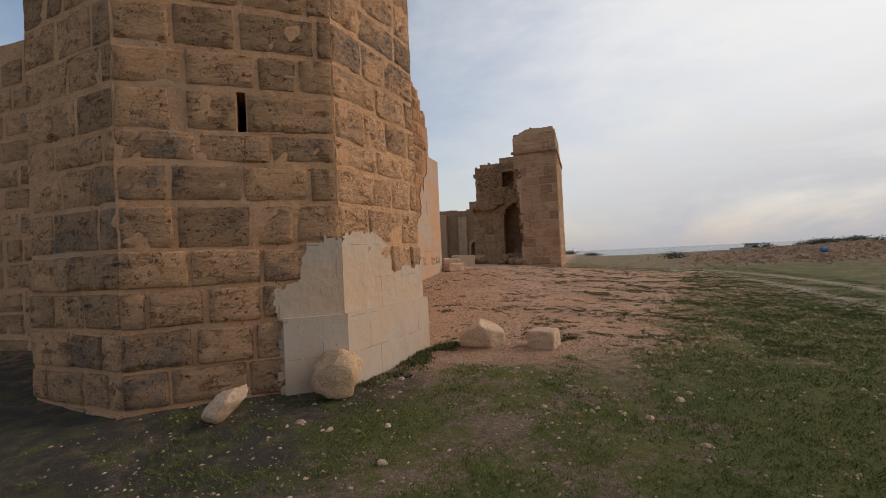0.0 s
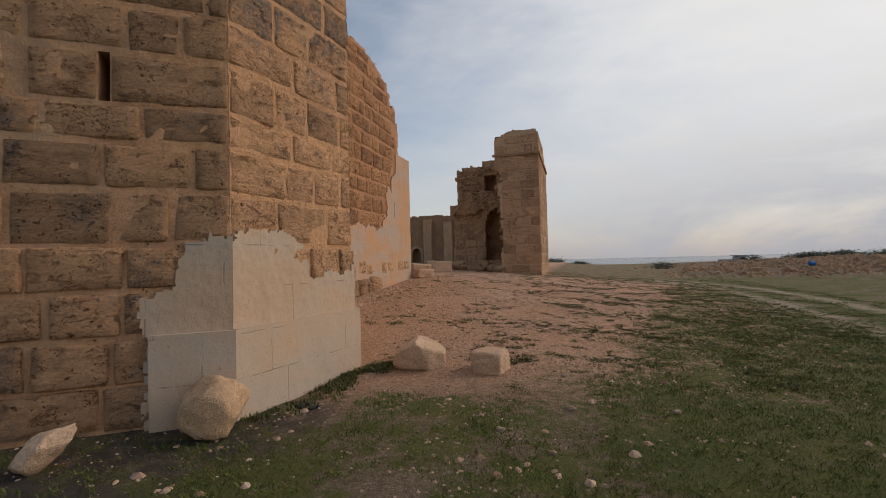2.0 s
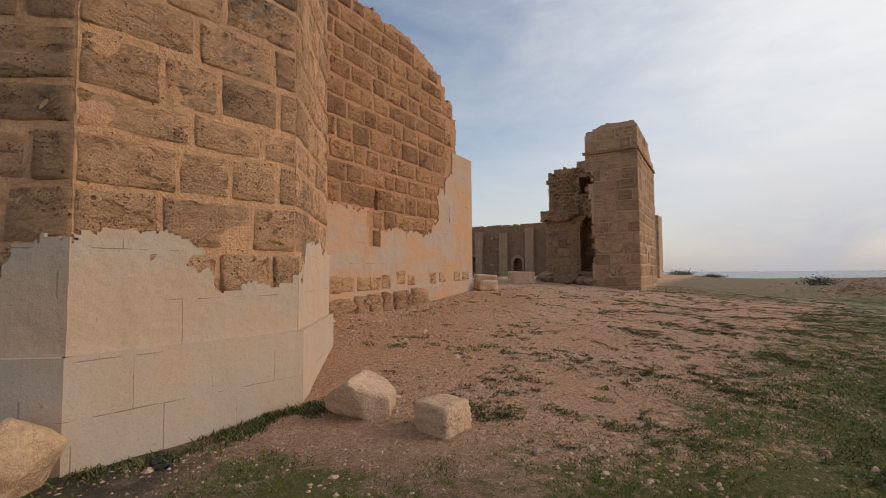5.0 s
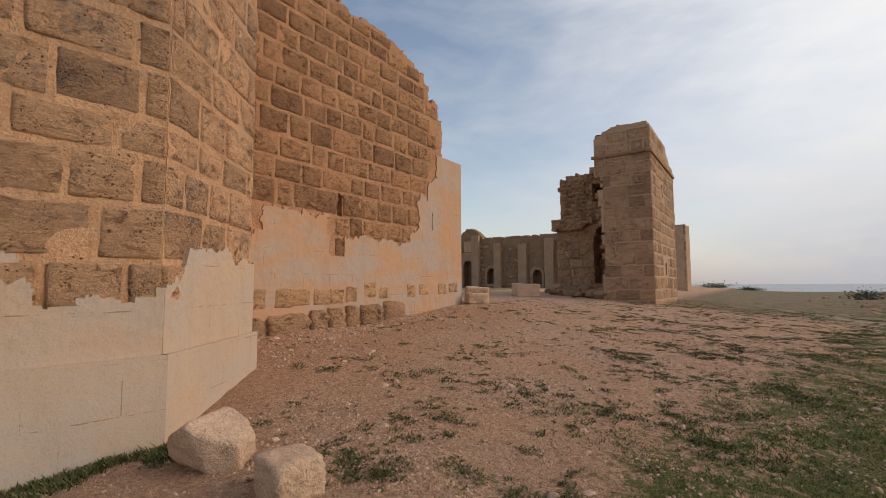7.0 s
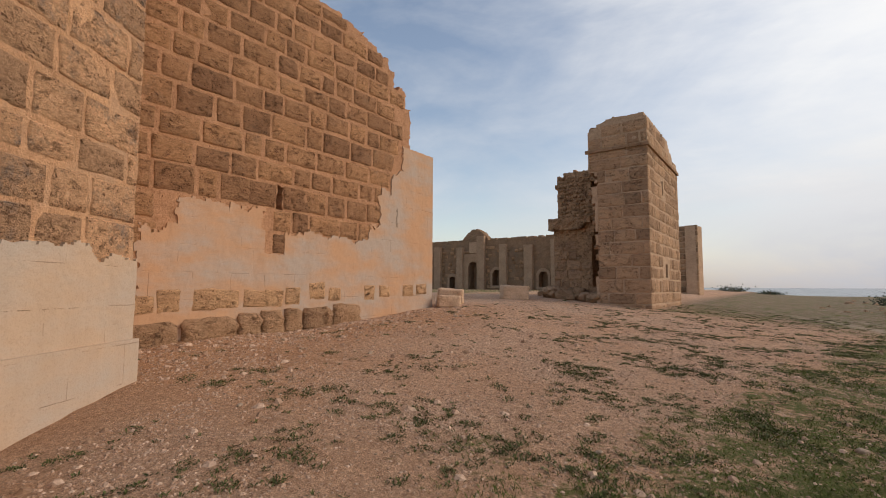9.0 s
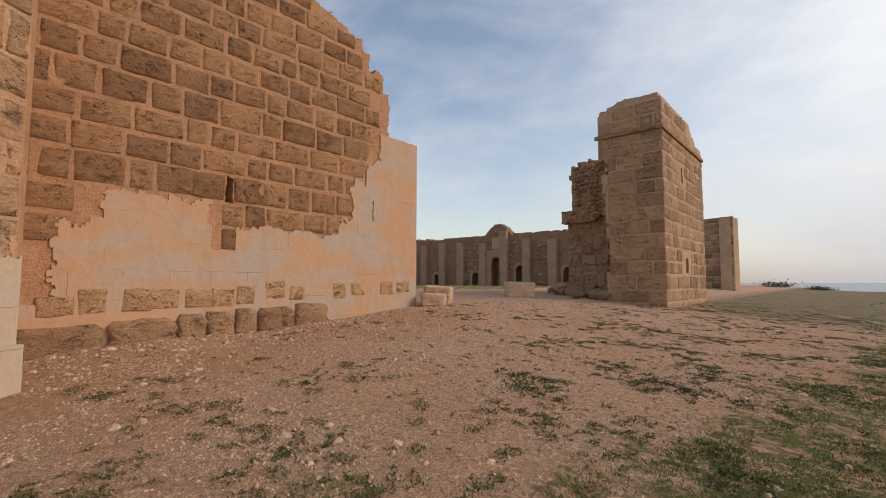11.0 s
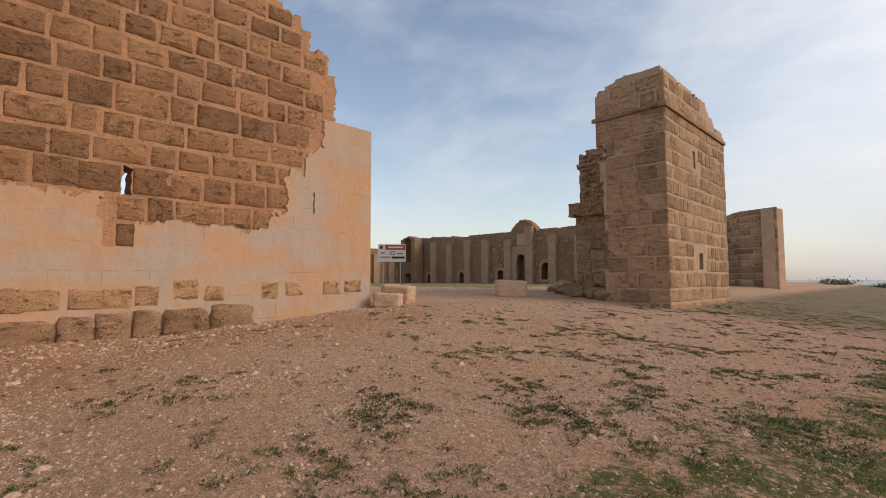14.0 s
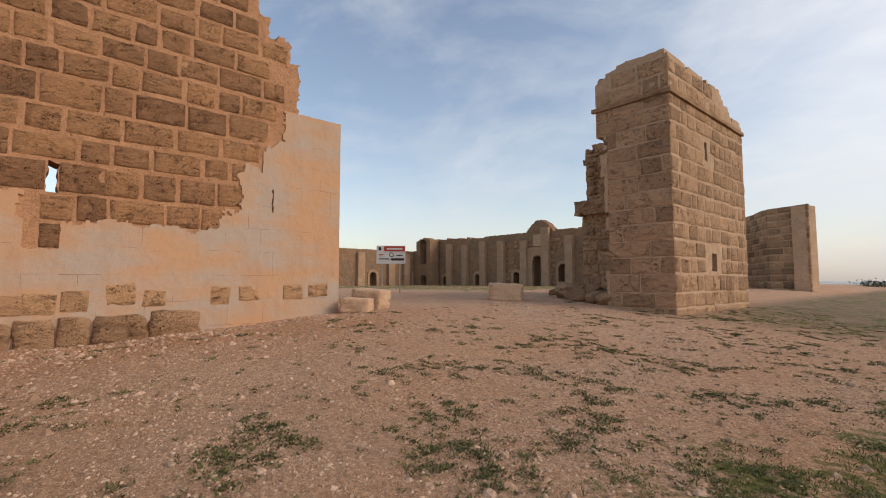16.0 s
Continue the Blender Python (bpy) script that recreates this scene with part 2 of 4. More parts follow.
WHITE, RED, BLACK = plain("sign_white", (0.62, 0.60, 0.57)), plain("sign_red", (0.42, 0.06, 0.04)), plain("sign_black", (0.03, 0.03, 0.03))
STEEL = plain("galvanised_steel", (0.36, 0.34, 0.31), 0.5, 0.6)
BLUE_PLASTIC = plain("blue_plastic", (0.03, 0.16, 0.42), 0.4)
CONCRETE = plain("far_concrete", (0.4, 0.38, 0.36), 0.9)


def leaf_material(name, a, b):
    m = Nodes(name, 0.7)
    c = m.mix(m.island(), a, b)
    c = m.mix(m.ramp(m.noise(1.2, 3.0), 0.4, 0.65), c, m.mix(1.0, c, (0.75, 0.8, 0.6), "MULTIPLY"))
    return m.done(c)


GRASS = leaf_material("grass_blades", (0.058, 0.086, 0.012), (0.19, 0.205, 0.042))
HERB = leaf_material("herb_leaves", (0.06, 0.062, 0.02), (0.17, 0.16, 0.055))
SCRUB = leaf_material("scrub_leaves", (0.035, 0.045, 0.025), (0.06, 0.065, 0.035))


def ground_material():
    """Red stony soil by the walls, grey-brown earth and short grass further out, two pale wheel ruts."""
    m = Nodes("ground_soil", 0.95)
    soil = m.mix(m.ramp(m.noise(0.45, 5.0, 0.6), 0.35, 0.65), (0.8, 0.49, 0.3), (0.8, 0.54, 0.37))
    soil = m.mix(m.attr("red"), soil, m.mix(m.noise(1.4, 5.0, 0.7), (0.56, 0.305, 0.165), (0.8, 0.47, 0.265)))
    soil = m.mix(m.attr("earth"), soil, m.mix(m.noise(1.1, 4.0), (0.25, 0.185, 0.122), (0.37, 0.285, 0.2)))
    chips = m.ramp(m.pits(17.0), 0.12, 0.24)
    chips2 = m.ramp(m.pits(55.0), 0.15, 0.3)
    soil = m.mix(m.ramp(m.noise(70.0, 4.0, 0.7), 0.35, 0.75), soil, m.mix(1.0, soil, (0.5, 0.46, 0.43), "MULTIPLY"))
    soil = m.mix(m.math("MULTIPLY", m.ramp(m.noise(6.0, 7.0, 0.8), 0.5, 0.7), 0.6), soil, m.mix(1.0, soil, (0.62, 0.58, 0.54), "MULTIPLY"))
    clod = m.noise(19.0, 7.0, 0.8)
    soil = m.mix(m.ramp(clod, 0.42, 0.62), m.mix(1.0, soil, (0.7, 0.64, 0.59), "MULTIPLY"), m.mix(1.0, soil, (1.14, 1.13, 1.12), "MULTIPLY"))
    some = m.ramp(m.noise(2.2, 5.0, 0.75), 0.38, 0.58)
    grit = m.noise(120.0, 3.0, 0.8)
    soil = m.mix(m.ramp(grit, 0.42, 0.6), m.mix(1.0, soil, (0.74, 0.7, 0.66), "MULTIPLY"), m.mix(1.0, soil, (1.2, 1.2, 1.2), "MULTIPLY"))
    soil = m.mix(m.math("MULTIPLY", m.math("SUBTRACT", 1.0, chips2), m.math("MULTIPLY", some, 0.65)), soil, (0.64, 0.49, 0.38))
    soil = m.mix(m.math("MULTIPLY", m.math("SUBTRACT", 1.0, chips), m.math("MULTIPLY", some, 0.5)), soil, (0.62, 0.48, 0.37))
    g = m.attr("grass")
    patch = m.math("ADD", m.math("MULTIPLY", m.noise(1.6, 6.0, 0.7), 0.65), m.math("MULTIPLY", m.noise(9.0, 5.0, 0.75), 0.45))
    gm = m.ramp(m.math("ADD", g, m.math("MULTIPLY", m.math("SUBTRACT", patch, 0.55), 2.3)), 0.40, 0.60)
    green = m.mix(m.noise(24.0, 5.0, 0.75), (0.045, 0.06, 0.01), (0.175, 0.18, 0.042))
    green = m.mix(m.ramp(m.noise(0.7, 4.0), 0.4, 0.7), green, m.mix(1.0, green, (1.25, 1.05, 0.85), "MULTIPLY"))
    c = m.mix(m.math("MULTIPLY", gm, m.ramp(m.noise(34.0, 6.0, 0.8), 0.2, 0.5)), soil, green)
    # near-black tint by the tower: dark soil plus shade put into the colour
    c = m.mix(m.math("MULTIPLY", m.attr("soil_shade"), m.ramp(m.noise(3.0, 5.0, 0.7), 0.3, 0.55)), c, m.mix(m.noise(20.0, 4.0), (0.045, 0.036, 0.027), (0.1, 0.08, 0.06)))
    c = m.mix(m.attr("rut"), c, m.mix(m.noise(3.0, 4.0), (0.4, 0.31, 0.21), (0.5, 0.39, 0.28)))
    nrm = m.bump(m.noise(9.0, 6.0, 0.75), 0.06, 0.9)
    nrm = m.bump(m.noise(60.0, 4.0, 0.75), 0.02, 1.0, nrm)
    nrm = m.bump(m.math("MULTIPLY", chips, 1.0), -0.012, 0.8, nrm)
    return m.done(c, nrm)


GROUND = ground_material()


def water_material():
    m = Nodes("sea_water", 0.25)
    m.bsdf.inputs["Specular IOR Level"].default_value = 0.5
    return m.done(m.mix(m.noise(0.03, 4.0, 0.6, (1, 0.2, 1)), (0.05, 0.075, 0.095), (0.09, 0.115, 0.135)), m.bump(m.noise(0.6, 4.0), 0.3, 0.5))


WATER = water_material()


# ---- helpers for building ----
def mesh_from(name, verts, faces, material, smooth=False):
    me = bpy.data.meshes.new(name)
    me.from_pydata([tuple(v) for v in verts], [], faces)
    me.materials.append(material)
    if smooth:
        me.polygons.foreach_set("use_smooth", [True] * len(me.polygons))
    me.update()
    return me


def part(name, me, parent=None, m=None, label=""):
    ob = new(name, me)
    if parent is not None:
        ob.parent = parent
    if m is not None:
        ob.matrix_basis = m
    if label:
        ob["label"] = label
    return ob


def wobble(x, y, z, scale=1.0, seed=0.0):
    return noise.noise(Vector((x * scale + seed, y * scale - seed, z * scale + 2 * seed)))


def sig(v):
    return 0.5 + 0.5 * math.tanh(v / 2)


def ground_z(x, y):
    """Height of the ground: it climbs gently to the walls, with a stony bank seaward."""
    a, b = math.tanh(x / 5), math.tanh(max(y, 0) / 12)
    z = -0.017 + 0.281 * a - 0.203 * b - 0.848 * a * b + 0.953 * b * b + 0.026 * a * a
    z += 0.16 * math.exp(-((x + 5.6) / 1.2) ** 2 - ((y - 10.5) / 1.5) ** 2) + 0.14 * math.exp(-((x + 4.5) / 2) ** 2 - ((y - 18.3) / 2.5) ** 2)
    z -= 0.14 * math.exp(-((x + 3) / 1.6) ** 2 - ((y - 7.0) / 2.0) ** 2)
    across = x - 0.13 * y
    bank = sig((across - 6.3) / 2.2) * sig((y + 0.25 * x - 38) / 2.2) * sig((90 - y) / 15)
    z += bank * (0.5 + 0.022 * max(0, min(across, 40)) + 0.4 * wobble(x, y, 0, 0.16, 3) + 0.3 * wobble(x, y, 0, 0.6, 5))
    z -= 6 * sig((y - 0.55 * max(x, 0) - 150) / 10)
    return z


def fine_z(x, y):
    return ground_z(x, y) + 0.035 * wobble(x, y, 0, 0.8, 1) + 0.014 * wobble(x, y, 0, 3.1, 7)


def smooth_step(v, lo, hi):
    s = max(0.0, min(1.0, (v - lo) / (hi - lo)))
    return s * s * (3 - 2 * s)


def grass_amount(x, y):
    """0 on bare soil, 1 on turf."""
    edge = 0.5 + 0.19 * (y - 9) + 1.3 * wobble(x, y, 0, 0.35, 11)
    g = 0.06 + 0.66 * smooth_step(x, edge - 1.3, edge + 2.2)
    g *= 1 - 0.22 * smooth_step(y, 10, 15)
    if y < 6.5:
        g = max(g, (0.52 + 0.3 * wobble(x, y, 0, 0.7, 2)) * smooth_step(7.6 - y, 0, 1.6))
    if y > 28:
        g *= 1 - 0.25 * smooth_step(y, 28, 45)
    g = max(g, 0.44 * smooth_step(y, 23.5, 27) * smooth_step(x + 1.6, 0, 1.0))
    g *= 1 - 0.9 * sig((x - 0.13 * y - 6.0) / 1.0) * sig((y + 0.25 * x - 36.5) / 0.8)
    g = max(g, 0.55 * smooth_step(-9 - x, 0, 4) * smooth_step(y, 24, 32))
    return g


def earth_amount(x, y):
    near = smooth_step(7.2 + 0.25 * x + 0.6 * wobble(x, y, 0, 0.5, 4) - y, -1.0, 1.6)
    side = smooth_step(x - 2.2 - 0.1 * y + 0.8 * wobble(x, y, 0, 0.4, 6), 0, 2.5)
    return max(near, side, 0.85 * smooth_step(y, 23, 30) * smooth_step(x + 2.2, 0, 1.5))


def red_amount(x, y):
    """Redder, finer earth washed down along the wall's foot."""
    return 0.9 * smooth_step(-1.7 - x + 0.9 * wobble(x, y, 0, 0.5, 23) - 0.05 * (y - 9), 0, 2.4) * smooth_step(21 - y, 0, 4)


def soil_shade_amount(x, y):
    """Dark dung-stained earth, with the tower's shade painted in, round its sheltered foot."""
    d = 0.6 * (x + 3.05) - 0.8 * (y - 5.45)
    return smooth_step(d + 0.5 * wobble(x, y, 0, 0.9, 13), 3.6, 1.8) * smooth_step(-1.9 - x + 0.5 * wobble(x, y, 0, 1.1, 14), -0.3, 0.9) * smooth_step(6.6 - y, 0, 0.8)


def rut_amount(x, y):
    c = 7.0 - 0.02 * (y - 20) ** 2 * (1 if y > 20 else 0.1) + 0.15 * wobble(0, y, 0, 0.2, 9)
    r = 0
    for k in (-0.85, 0.85):
        r = max(r, math.exp(-((x - c - k) / 0.36) ** 2))
    return 1.0 * r * smooth_step(y, 3, 9) * (1 - smooth_step(y, 27, 36)) * (0.75 + 0.5 * wobble(x, y, 0, 1.3, 8))


def spread(lo, hi, step, ends, growth=1.22):
    v = list(np.arange(lo, hi + 1e-6, step))
    d, a = step, v[-1]
    while a < ends[1]:
        d *= growth
        a += min(d, 400)
        v.append(a)
    d, a, low = step, v[0], []
    while a > ends[0]:
        d *= growth
        a -= min(d, 400)
        low.append(a)
    return low[::-1] + v


def build_ground():
    xs, ys = spread(-7.0, 9.0, 0.13, (-2500, 2500), 1.09), spread(-2.5, 30.0, 0.13, (-2500, 2500), 1.05)
    verts = [(x, y, fine_z(x, y)) for y in ys for x in xs]
    w = len(xs)
    faces = [(j * w + i, j * w + i + 1, (j + 1) * w + i + 1, (j + 1) * w + i) for j in range(len(ys) - 1) for i in range(w - 1)]
    me = mesh_from("ground", verts, faces, GROUND, True)
    for name, fn in (("grass", grass_amount), ("earth", earth_amount), ("rut", rut_amount), ("soil_shade", soil_shade_amount), ("red", red_amount)):
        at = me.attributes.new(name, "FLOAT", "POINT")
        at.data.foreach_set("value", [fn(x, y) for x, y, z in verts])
    ob = tagged(part("ground", me), "stony red soil thinning into short grass", "ground", kind="structure")
    return ob


build_ground()
sea_mesh = mesh_from("water", [(-4500, 120, -2.2), (4500, 120, -2.2), (4500, 4700, -2.2), (-4500, 4700, -2.2)], [(0, 1, 2, 3)], WATER)
tagged(part("water", sea_mesh), "grey-blue sea at the horizon", "sea", kind="structure")


class Face:
    """A wall's face: u runs along it, n out of it, z up."""

    def __init__(self, a, b):
        self.a, self.b = Vector((*a, 0)), Vector((*b, 0))
        self.u = (self.b - self.a).normalized()
        self.n = Vector((self.u.y, -self.u.x, 0))
        self.length = (self.b - self.a).length

    def at(self, u, n, z):
        return self.a + self.u * u + self.n * n + Vector((0, 0, z))

    def matrix(self, u, n, z):
        m = Matrix((self.u, self.n, Vector((0, 0, 1)))).transposed().to_4x4()
        m.translation = self.at(u, n, z)
        return m


def slab(name, face, us, zs, solid, front, thick, material, parent=None, rough=0.0, seed=0.0, label="", jag=0.0):
    """A wall of thickness on a face, solid where the test says so; openings go right through."""
    us, zs = sorted(set(round(v, 3) for v in us)), sorted(set(round(v, 3) for v in zs))
    on = {(i, j) for i in range(len(us) - 1) for j in range(len(zs) - 1) if solid((us[i] + us[i + 1]) / 2, (zs[j] + zs[j + 1]) / 2)}
    index, verts, faces = {}, [], []

    def v(i, j, back):
        key = (i, j, back)
        if key not in index:
            u, z = us[i], zs[j]
            edge = 0 < i < len(us) - 1 and j > 0 and not all((a, b) in on for a in (i - 1, i) for b in (j - 1, j))
            du = jag * wobble(u, z, 1, 13.0, seed + 5) if edge else 0
            dz = jag * wobble(u, z, 2, 13.0, seed + 9) if edge else 0
            n = (-thick if back else 0) + front + rough * (wobble(u, z, 0, 2.5, seed) + 0.6 * wobble(u, z, 0, 7, seed) + 0.5 * wobble(u, z, 0, 15, seed))
            index[key] = len(verts)
            verts.append(face.at(u + du, n, z + dz))
        return index[key]

    for i, j in on:
        faces.append((v(i, j, 0), v(i + 1, j, 0), v(i + 1, j + 1, 0), v(i, j + 1, 0)))
        faces.append((v(i, j, 1), v(i, j + 1, 1), v(i + 1, j + 1, 1), v(i + 1, j, 1)))
        for (a, b), p, q in (((i - 1, j), (i, j + 1), (i, j)), ((i + 1, j), (i + 1, j), (i + 1, j + 1)), ((i, j - 1), (i, j), (i + 1, j)), ((i, j + 1), (i + 1, j + 1), (i, j + 1))):
            if (a, b) not in on:
                faces.append((v(*p, 0), v(*p, 1), v(*q, 1), v(*q, 0)))
    return part(name, mesh_from(name, verts, faces, material), parent, None, label)


def lines(lo, hi, step, *extra):
    n = max(1, round((hi - lo) / step))
    return [lo + (hi - lo) * k / n for k in range(n + 1)] + [e for e in extra if lo < e < hi]


def block_mesh(w, h, rng, edge, proud, material, depth=0.12, name="stone_block", wear=0.02):
    """One dressed stone: an eroded, gently uneven face, rounded and chipped arrises."""
    seed = rng.uniform(0, 90)
    nu, nz = max(5, min(12, round(w / 0.075))), max(4, min(7, round(h / 0.075)))
    rim = min(0.035, 0.12 * min(w, h))
    cu = [0.0] + [rim + (w - 2 * rim) * i / (nu - 2) for i in range(nu - 1)] + [w]
    cz = [0.0] + [rim + (h - 2 * rim) * j / (nz - 2) for j in range(nz - 1)] + [h]
    tip, lean = rng.uniform(-1, 1) * wear * 0.5, rng.uniform(-1, 1) * wear * 0.4
    verts, faces, smooth = [], [], []
    for j, z in enumerate(cz):
        for i, u in enumerate(cu):
            border = i in (0, nu) or j in (0, nz)
            inset = wear * (0.3 + 0.9 * abs(wobble(u, z, 0, 5.5, seed)) + 1.1 * max(0, wobble(u, z, 0, 2.3, seed + 4)))
            corner = 1.7 if i in (0, nu) and j in (0, nz) else 1.0
            du = inset * corner * (1 if i == 0 else -1 if i == nu else 0)
            dz = inset * corner * (1 if j == 0 else -1 if j == nz else 0)
            rough = 0.8 * wobble(u, z, 1, 4.0, seed) + 0.5 * wobble(u, z, 2, 10.0, seed)
            n = edge - wear * 0.4 + wear * 0.4 * rough if border else proud + wear * rough - 1.4 * wear * max(0, wobble(u, z, 3, 3.0, seed) - 0.25)
            verts.append((u + du, n + tip * (2 * u / w - 1) + lean * (2 * z / h - 1), z + dz))
    row = nu + 1
    for j in range(nz):
        for i in range(nu):
            a = j * row + i
            faces.append((a, a + 1, a + row + 1, a + row))
    front = len(faces)
    ring = list(range(row)) + [j * row + nu for j in range(1, nz + 1)] + [nz * row + i for i in range(nu - 1, -1, -1)] + [j * row for j in range(nz - 1, 0, -1)]
    base, n = len(verts), len(ring)
    verts += [(verts[r][0], -depth, verts[r][2]) for r in ring]
    for k in range(n):
        b = (k + 1) % n
        faces.append((ring[b], ring[k], base + k, base + b))
    me = mesh_from(name, verts, faces, material)
    me.polygons.foreach_set("use_smooth", [k < front for k in range(len(faces))])
    return me


def lay_blocks(face, courses, length, material, parent, rng, keep, joint=0.04, edge=-0.012, proud=0.014, wear=0.02, spread_of=0.35, u0=0.0, u1=None, lean=0.0):
    """Lays courses of stones of uneven length along a face; keep(u0, u1, z0, z1) says which ones stand."""
    end = face.length if u1 is None else u1
    count = 0
    for k in range(len(courses) - 1):
        z0, z1 = courses[k], courses[k + 1]
        u = u0 - (rng.uniform(0.1, 0.6) * length if k % 2 else 0)
        while u < end - 0.05:
            w = length * rng.uniform(1 - spread_of, 1 + spread_of)
            a, b = max(u, u0), min(u + w, end)
            if end - b < 0.18:
                b = end
            u = b if b == end else u + w
            j = joint * rng.uniform(0.1, 1.8)
            jz = joint * rng.uniform(0.2, 2.0)
            lift = joint * rng.uniform(-0.4, 0.5)
            if b - a < 0.14 or not keep(a, b, z0, z1):
                continue
            a2, b2 = (a - 0.42 * max(proud, 0) if a <= u0 else a + j / 2), (b + 0.42 * max(proud, 0) if b >= end else b - j / 2)
            me = block_mesh(b2 - a2, z1 - z0 - jz, rng, edge, proud, material, wear=wear)
            tilt = pose(0, 0, 0, 0, rng.uniform(-1, 1) * 0.6, 0)
            part("stone_block", me, parent, face.matrix(a2, 0, z0 + jz / 2 + lift) @ tilt)
            count += 1
    return count


def empty(name, place=(0, 0, 0)):
    ob = new(name)
    ob.location = place
    return ob


def wall_thing(name, label, category="wall"):
    return tagged(empty(name), label, category, kind="structure")


# ---- the corner tower, eight-sided ----
TZ, TA, TB, TC = (-5.02, 3.98), (-3.05, 5.45), (-2.73, 7.57), (-3.99, 9.38)
TY, TX, TD, TE = (-6.86, 4.26), (-8.7, 6.1), (-6.2, 9.9), (-8.3, 8.6)
TOWER = [TY, TZ, TA, TB, TC, TD, TE, TX]
tower = wall_thing("wall_tower", "eight-sided tower of weathered limestone blocks, patched with pale render", "tower")
t_rng = random.Random(11)
T_TOP = 8.6
T_COURSES = [-0.35, 0.06, 0.5, 0.97, 1.42, 1.88, 2.42, 2.9, 3.28, 3.80, 4.28, 4.82, 5.3, 5.8, 6.3, 6.8, 7.3, 7.8, 8.3]


def tower_core():
    """The mortared core behind the facing, with a pocket for the arrow slit."""
    verts, faces = [], []
    n = len(TOWER)
    for z in (-0.6, T_TOP):
        verts += [(-5.7 + 0.97 * (x + 5.7), 6.9 + 0.97 * (y - 6.9), z) for x, y in TOWER]
    for i in range(n):
        if i != 1:
            faces.append((i, (i + 1) % n, n + (i + 1) % n, n + i))
    faces.append(tuple(range(n, 2 * n)))
    faces.append(tuple(reversed(range(n))))
    part("core", mesh_from("core", verts, faces, TOWER_MORTAR), tower)


tower_core()
ZA, AB, BC, YZ = Face(TZ, TA), Face(TA, TB), Face(TB, TC), Face(TY, TZ)
SLIT_U, SLIT_W, SLIT_Z0, SLIT_Z1 = 1.34, 0.1, 3.3, 3.79


def in_slit(u, z):
    return abs(u - SLIT_U) < SLIT_W / 2 and SLIT_Z0 < z < SLIT_Z1


for face in (AB, BC, YZ):
    slab("masonry", face, lines(0, face.length, 0.07), lines(-0.6, T_TOP, 0.07), lambda u, z: True, 0.0, 0.4, TOWER_MORTAR, tower, 0.016, 2.0)
slab("masonry", ZA, lines(0, ZA.length, 0.07, SLIT_U - SLIT_W / 2, SLIT_U + SLIT_W / 2), lines(-0.6, T_TOP, 0.07, SLIT_Z0, SLIT_Z1),
     lambda u, z: not in_slit(u, z), 0.0, 0.7, TOWER_MORTAR, tower, 0.016, 2.0)


def along(u, *stops):
    """A broken line through (u, z) stops."""
    for (a, p), (b, q) in zip(stops, stops[1:]):
        if u <= b:
            return p + (q - p) * max(0.0, min(1.0, (u - a) / (b - a)))
    return stops[-1][1]


def ragged(u, z, seed):
    return 0.09 * wobble(u, z, 0, 3.0, seed) + 0.06 * wobble(u, z, 0, 9, seed) + 0.03 * wobble(u, z, 0, 22, seed)


def tower_plaster_top(side, u):
    """Ragged upper edge of the render on each face."""
    if side == "ZA":
        return along(u, (1.66, -9), (1.67, 1.38), (1.93, 1.45), (2.03, 1.86), (2.2, 1.93), (2.5, 1.97))
    if side == "AB":
        return along(u, (0, 1.97), (0.3, 2.08), (0.85, 2.02), (1.05, 1.85), (1.2, 1.5), (1.75, 1.5), (2.2, 1.56))
    return along(u, (0, 1.6), (0.3, 1.75), (0.45, 2.05), (1.4, 2.1), (1.6, 1.95), (2.3, 2.0))


def tower_keep(side):
    def keep(a, b, z0, z1):
        if side == "ZA" and a < SLIT_U + SLIT_W / 2 and b > SLIT_U - SLIT_W / 2 and z0 < SLIT_Z1 - 0.03 and z1 > SLIT_Z0 + 0.03:
            return False
        if side == "YZ":
            return True
        top = min(tower_plaster_top(side, a + 0.02), tower_plaster_top(side, b - 0.02))
        return z1 > top + 0.02
    return keep


for side, face in (("ZA", ZA), ("AB", AB), ("BC", BC), ("YZ", YZ)):
    lower = [c for c in T_COURSES if c < 1.95]
    upper = [c for c in T_COURSES if c > 1.8]
    lay_blocks(face, lower, 0.75, TOWER_STONE, tower, t_rng, tower_keep(side), 0.016, 0.012, 0.04, 0.026)
    lay_blocks(face, upper, 0.74, TOWER_STONE, tower, t_rng, tower_keep(side), 0.022, -0.002, 0.014, 0.018)
    if side == "ZA":
        for a, b in ((0.72, SLIT_U - 0.05), (SLIT_U + 0.05, 2.1)):
            part("stone_block", block_mesh(b - a, 0.5, t_rng, -0.005, 0.015, TOWER_STONE), tower, face.matrix(a, 0, 3.29))
    if side != "YZ":
        label = "pale grey-beige repair render"
        L = face.length + 0.024
        slab("render_coat", face, lines(-0.024 if side != "ZA" else 1.5, L, 0.028), lines(-0.4, 2.3, 0.028),
             lambda u, z: z < tower_plaster_top(side, u + ragged(z, u, 9) * (u < 2.2)) + ragged(u, z, 5), 0.05, 0.1, TOWER_PLASTER, tower, 0.007, 4.0, label, 0.02)
        slab("plinth", face, lines(-0.048 if side != "ZA" else 1.72, L + 0.024, 0.1), lines(-0.4, 0.98, 0.1), lambda u, z: True,
             0.115, 0.15, TOWER_PLASTER, tower, 0.005, 6.0, label)

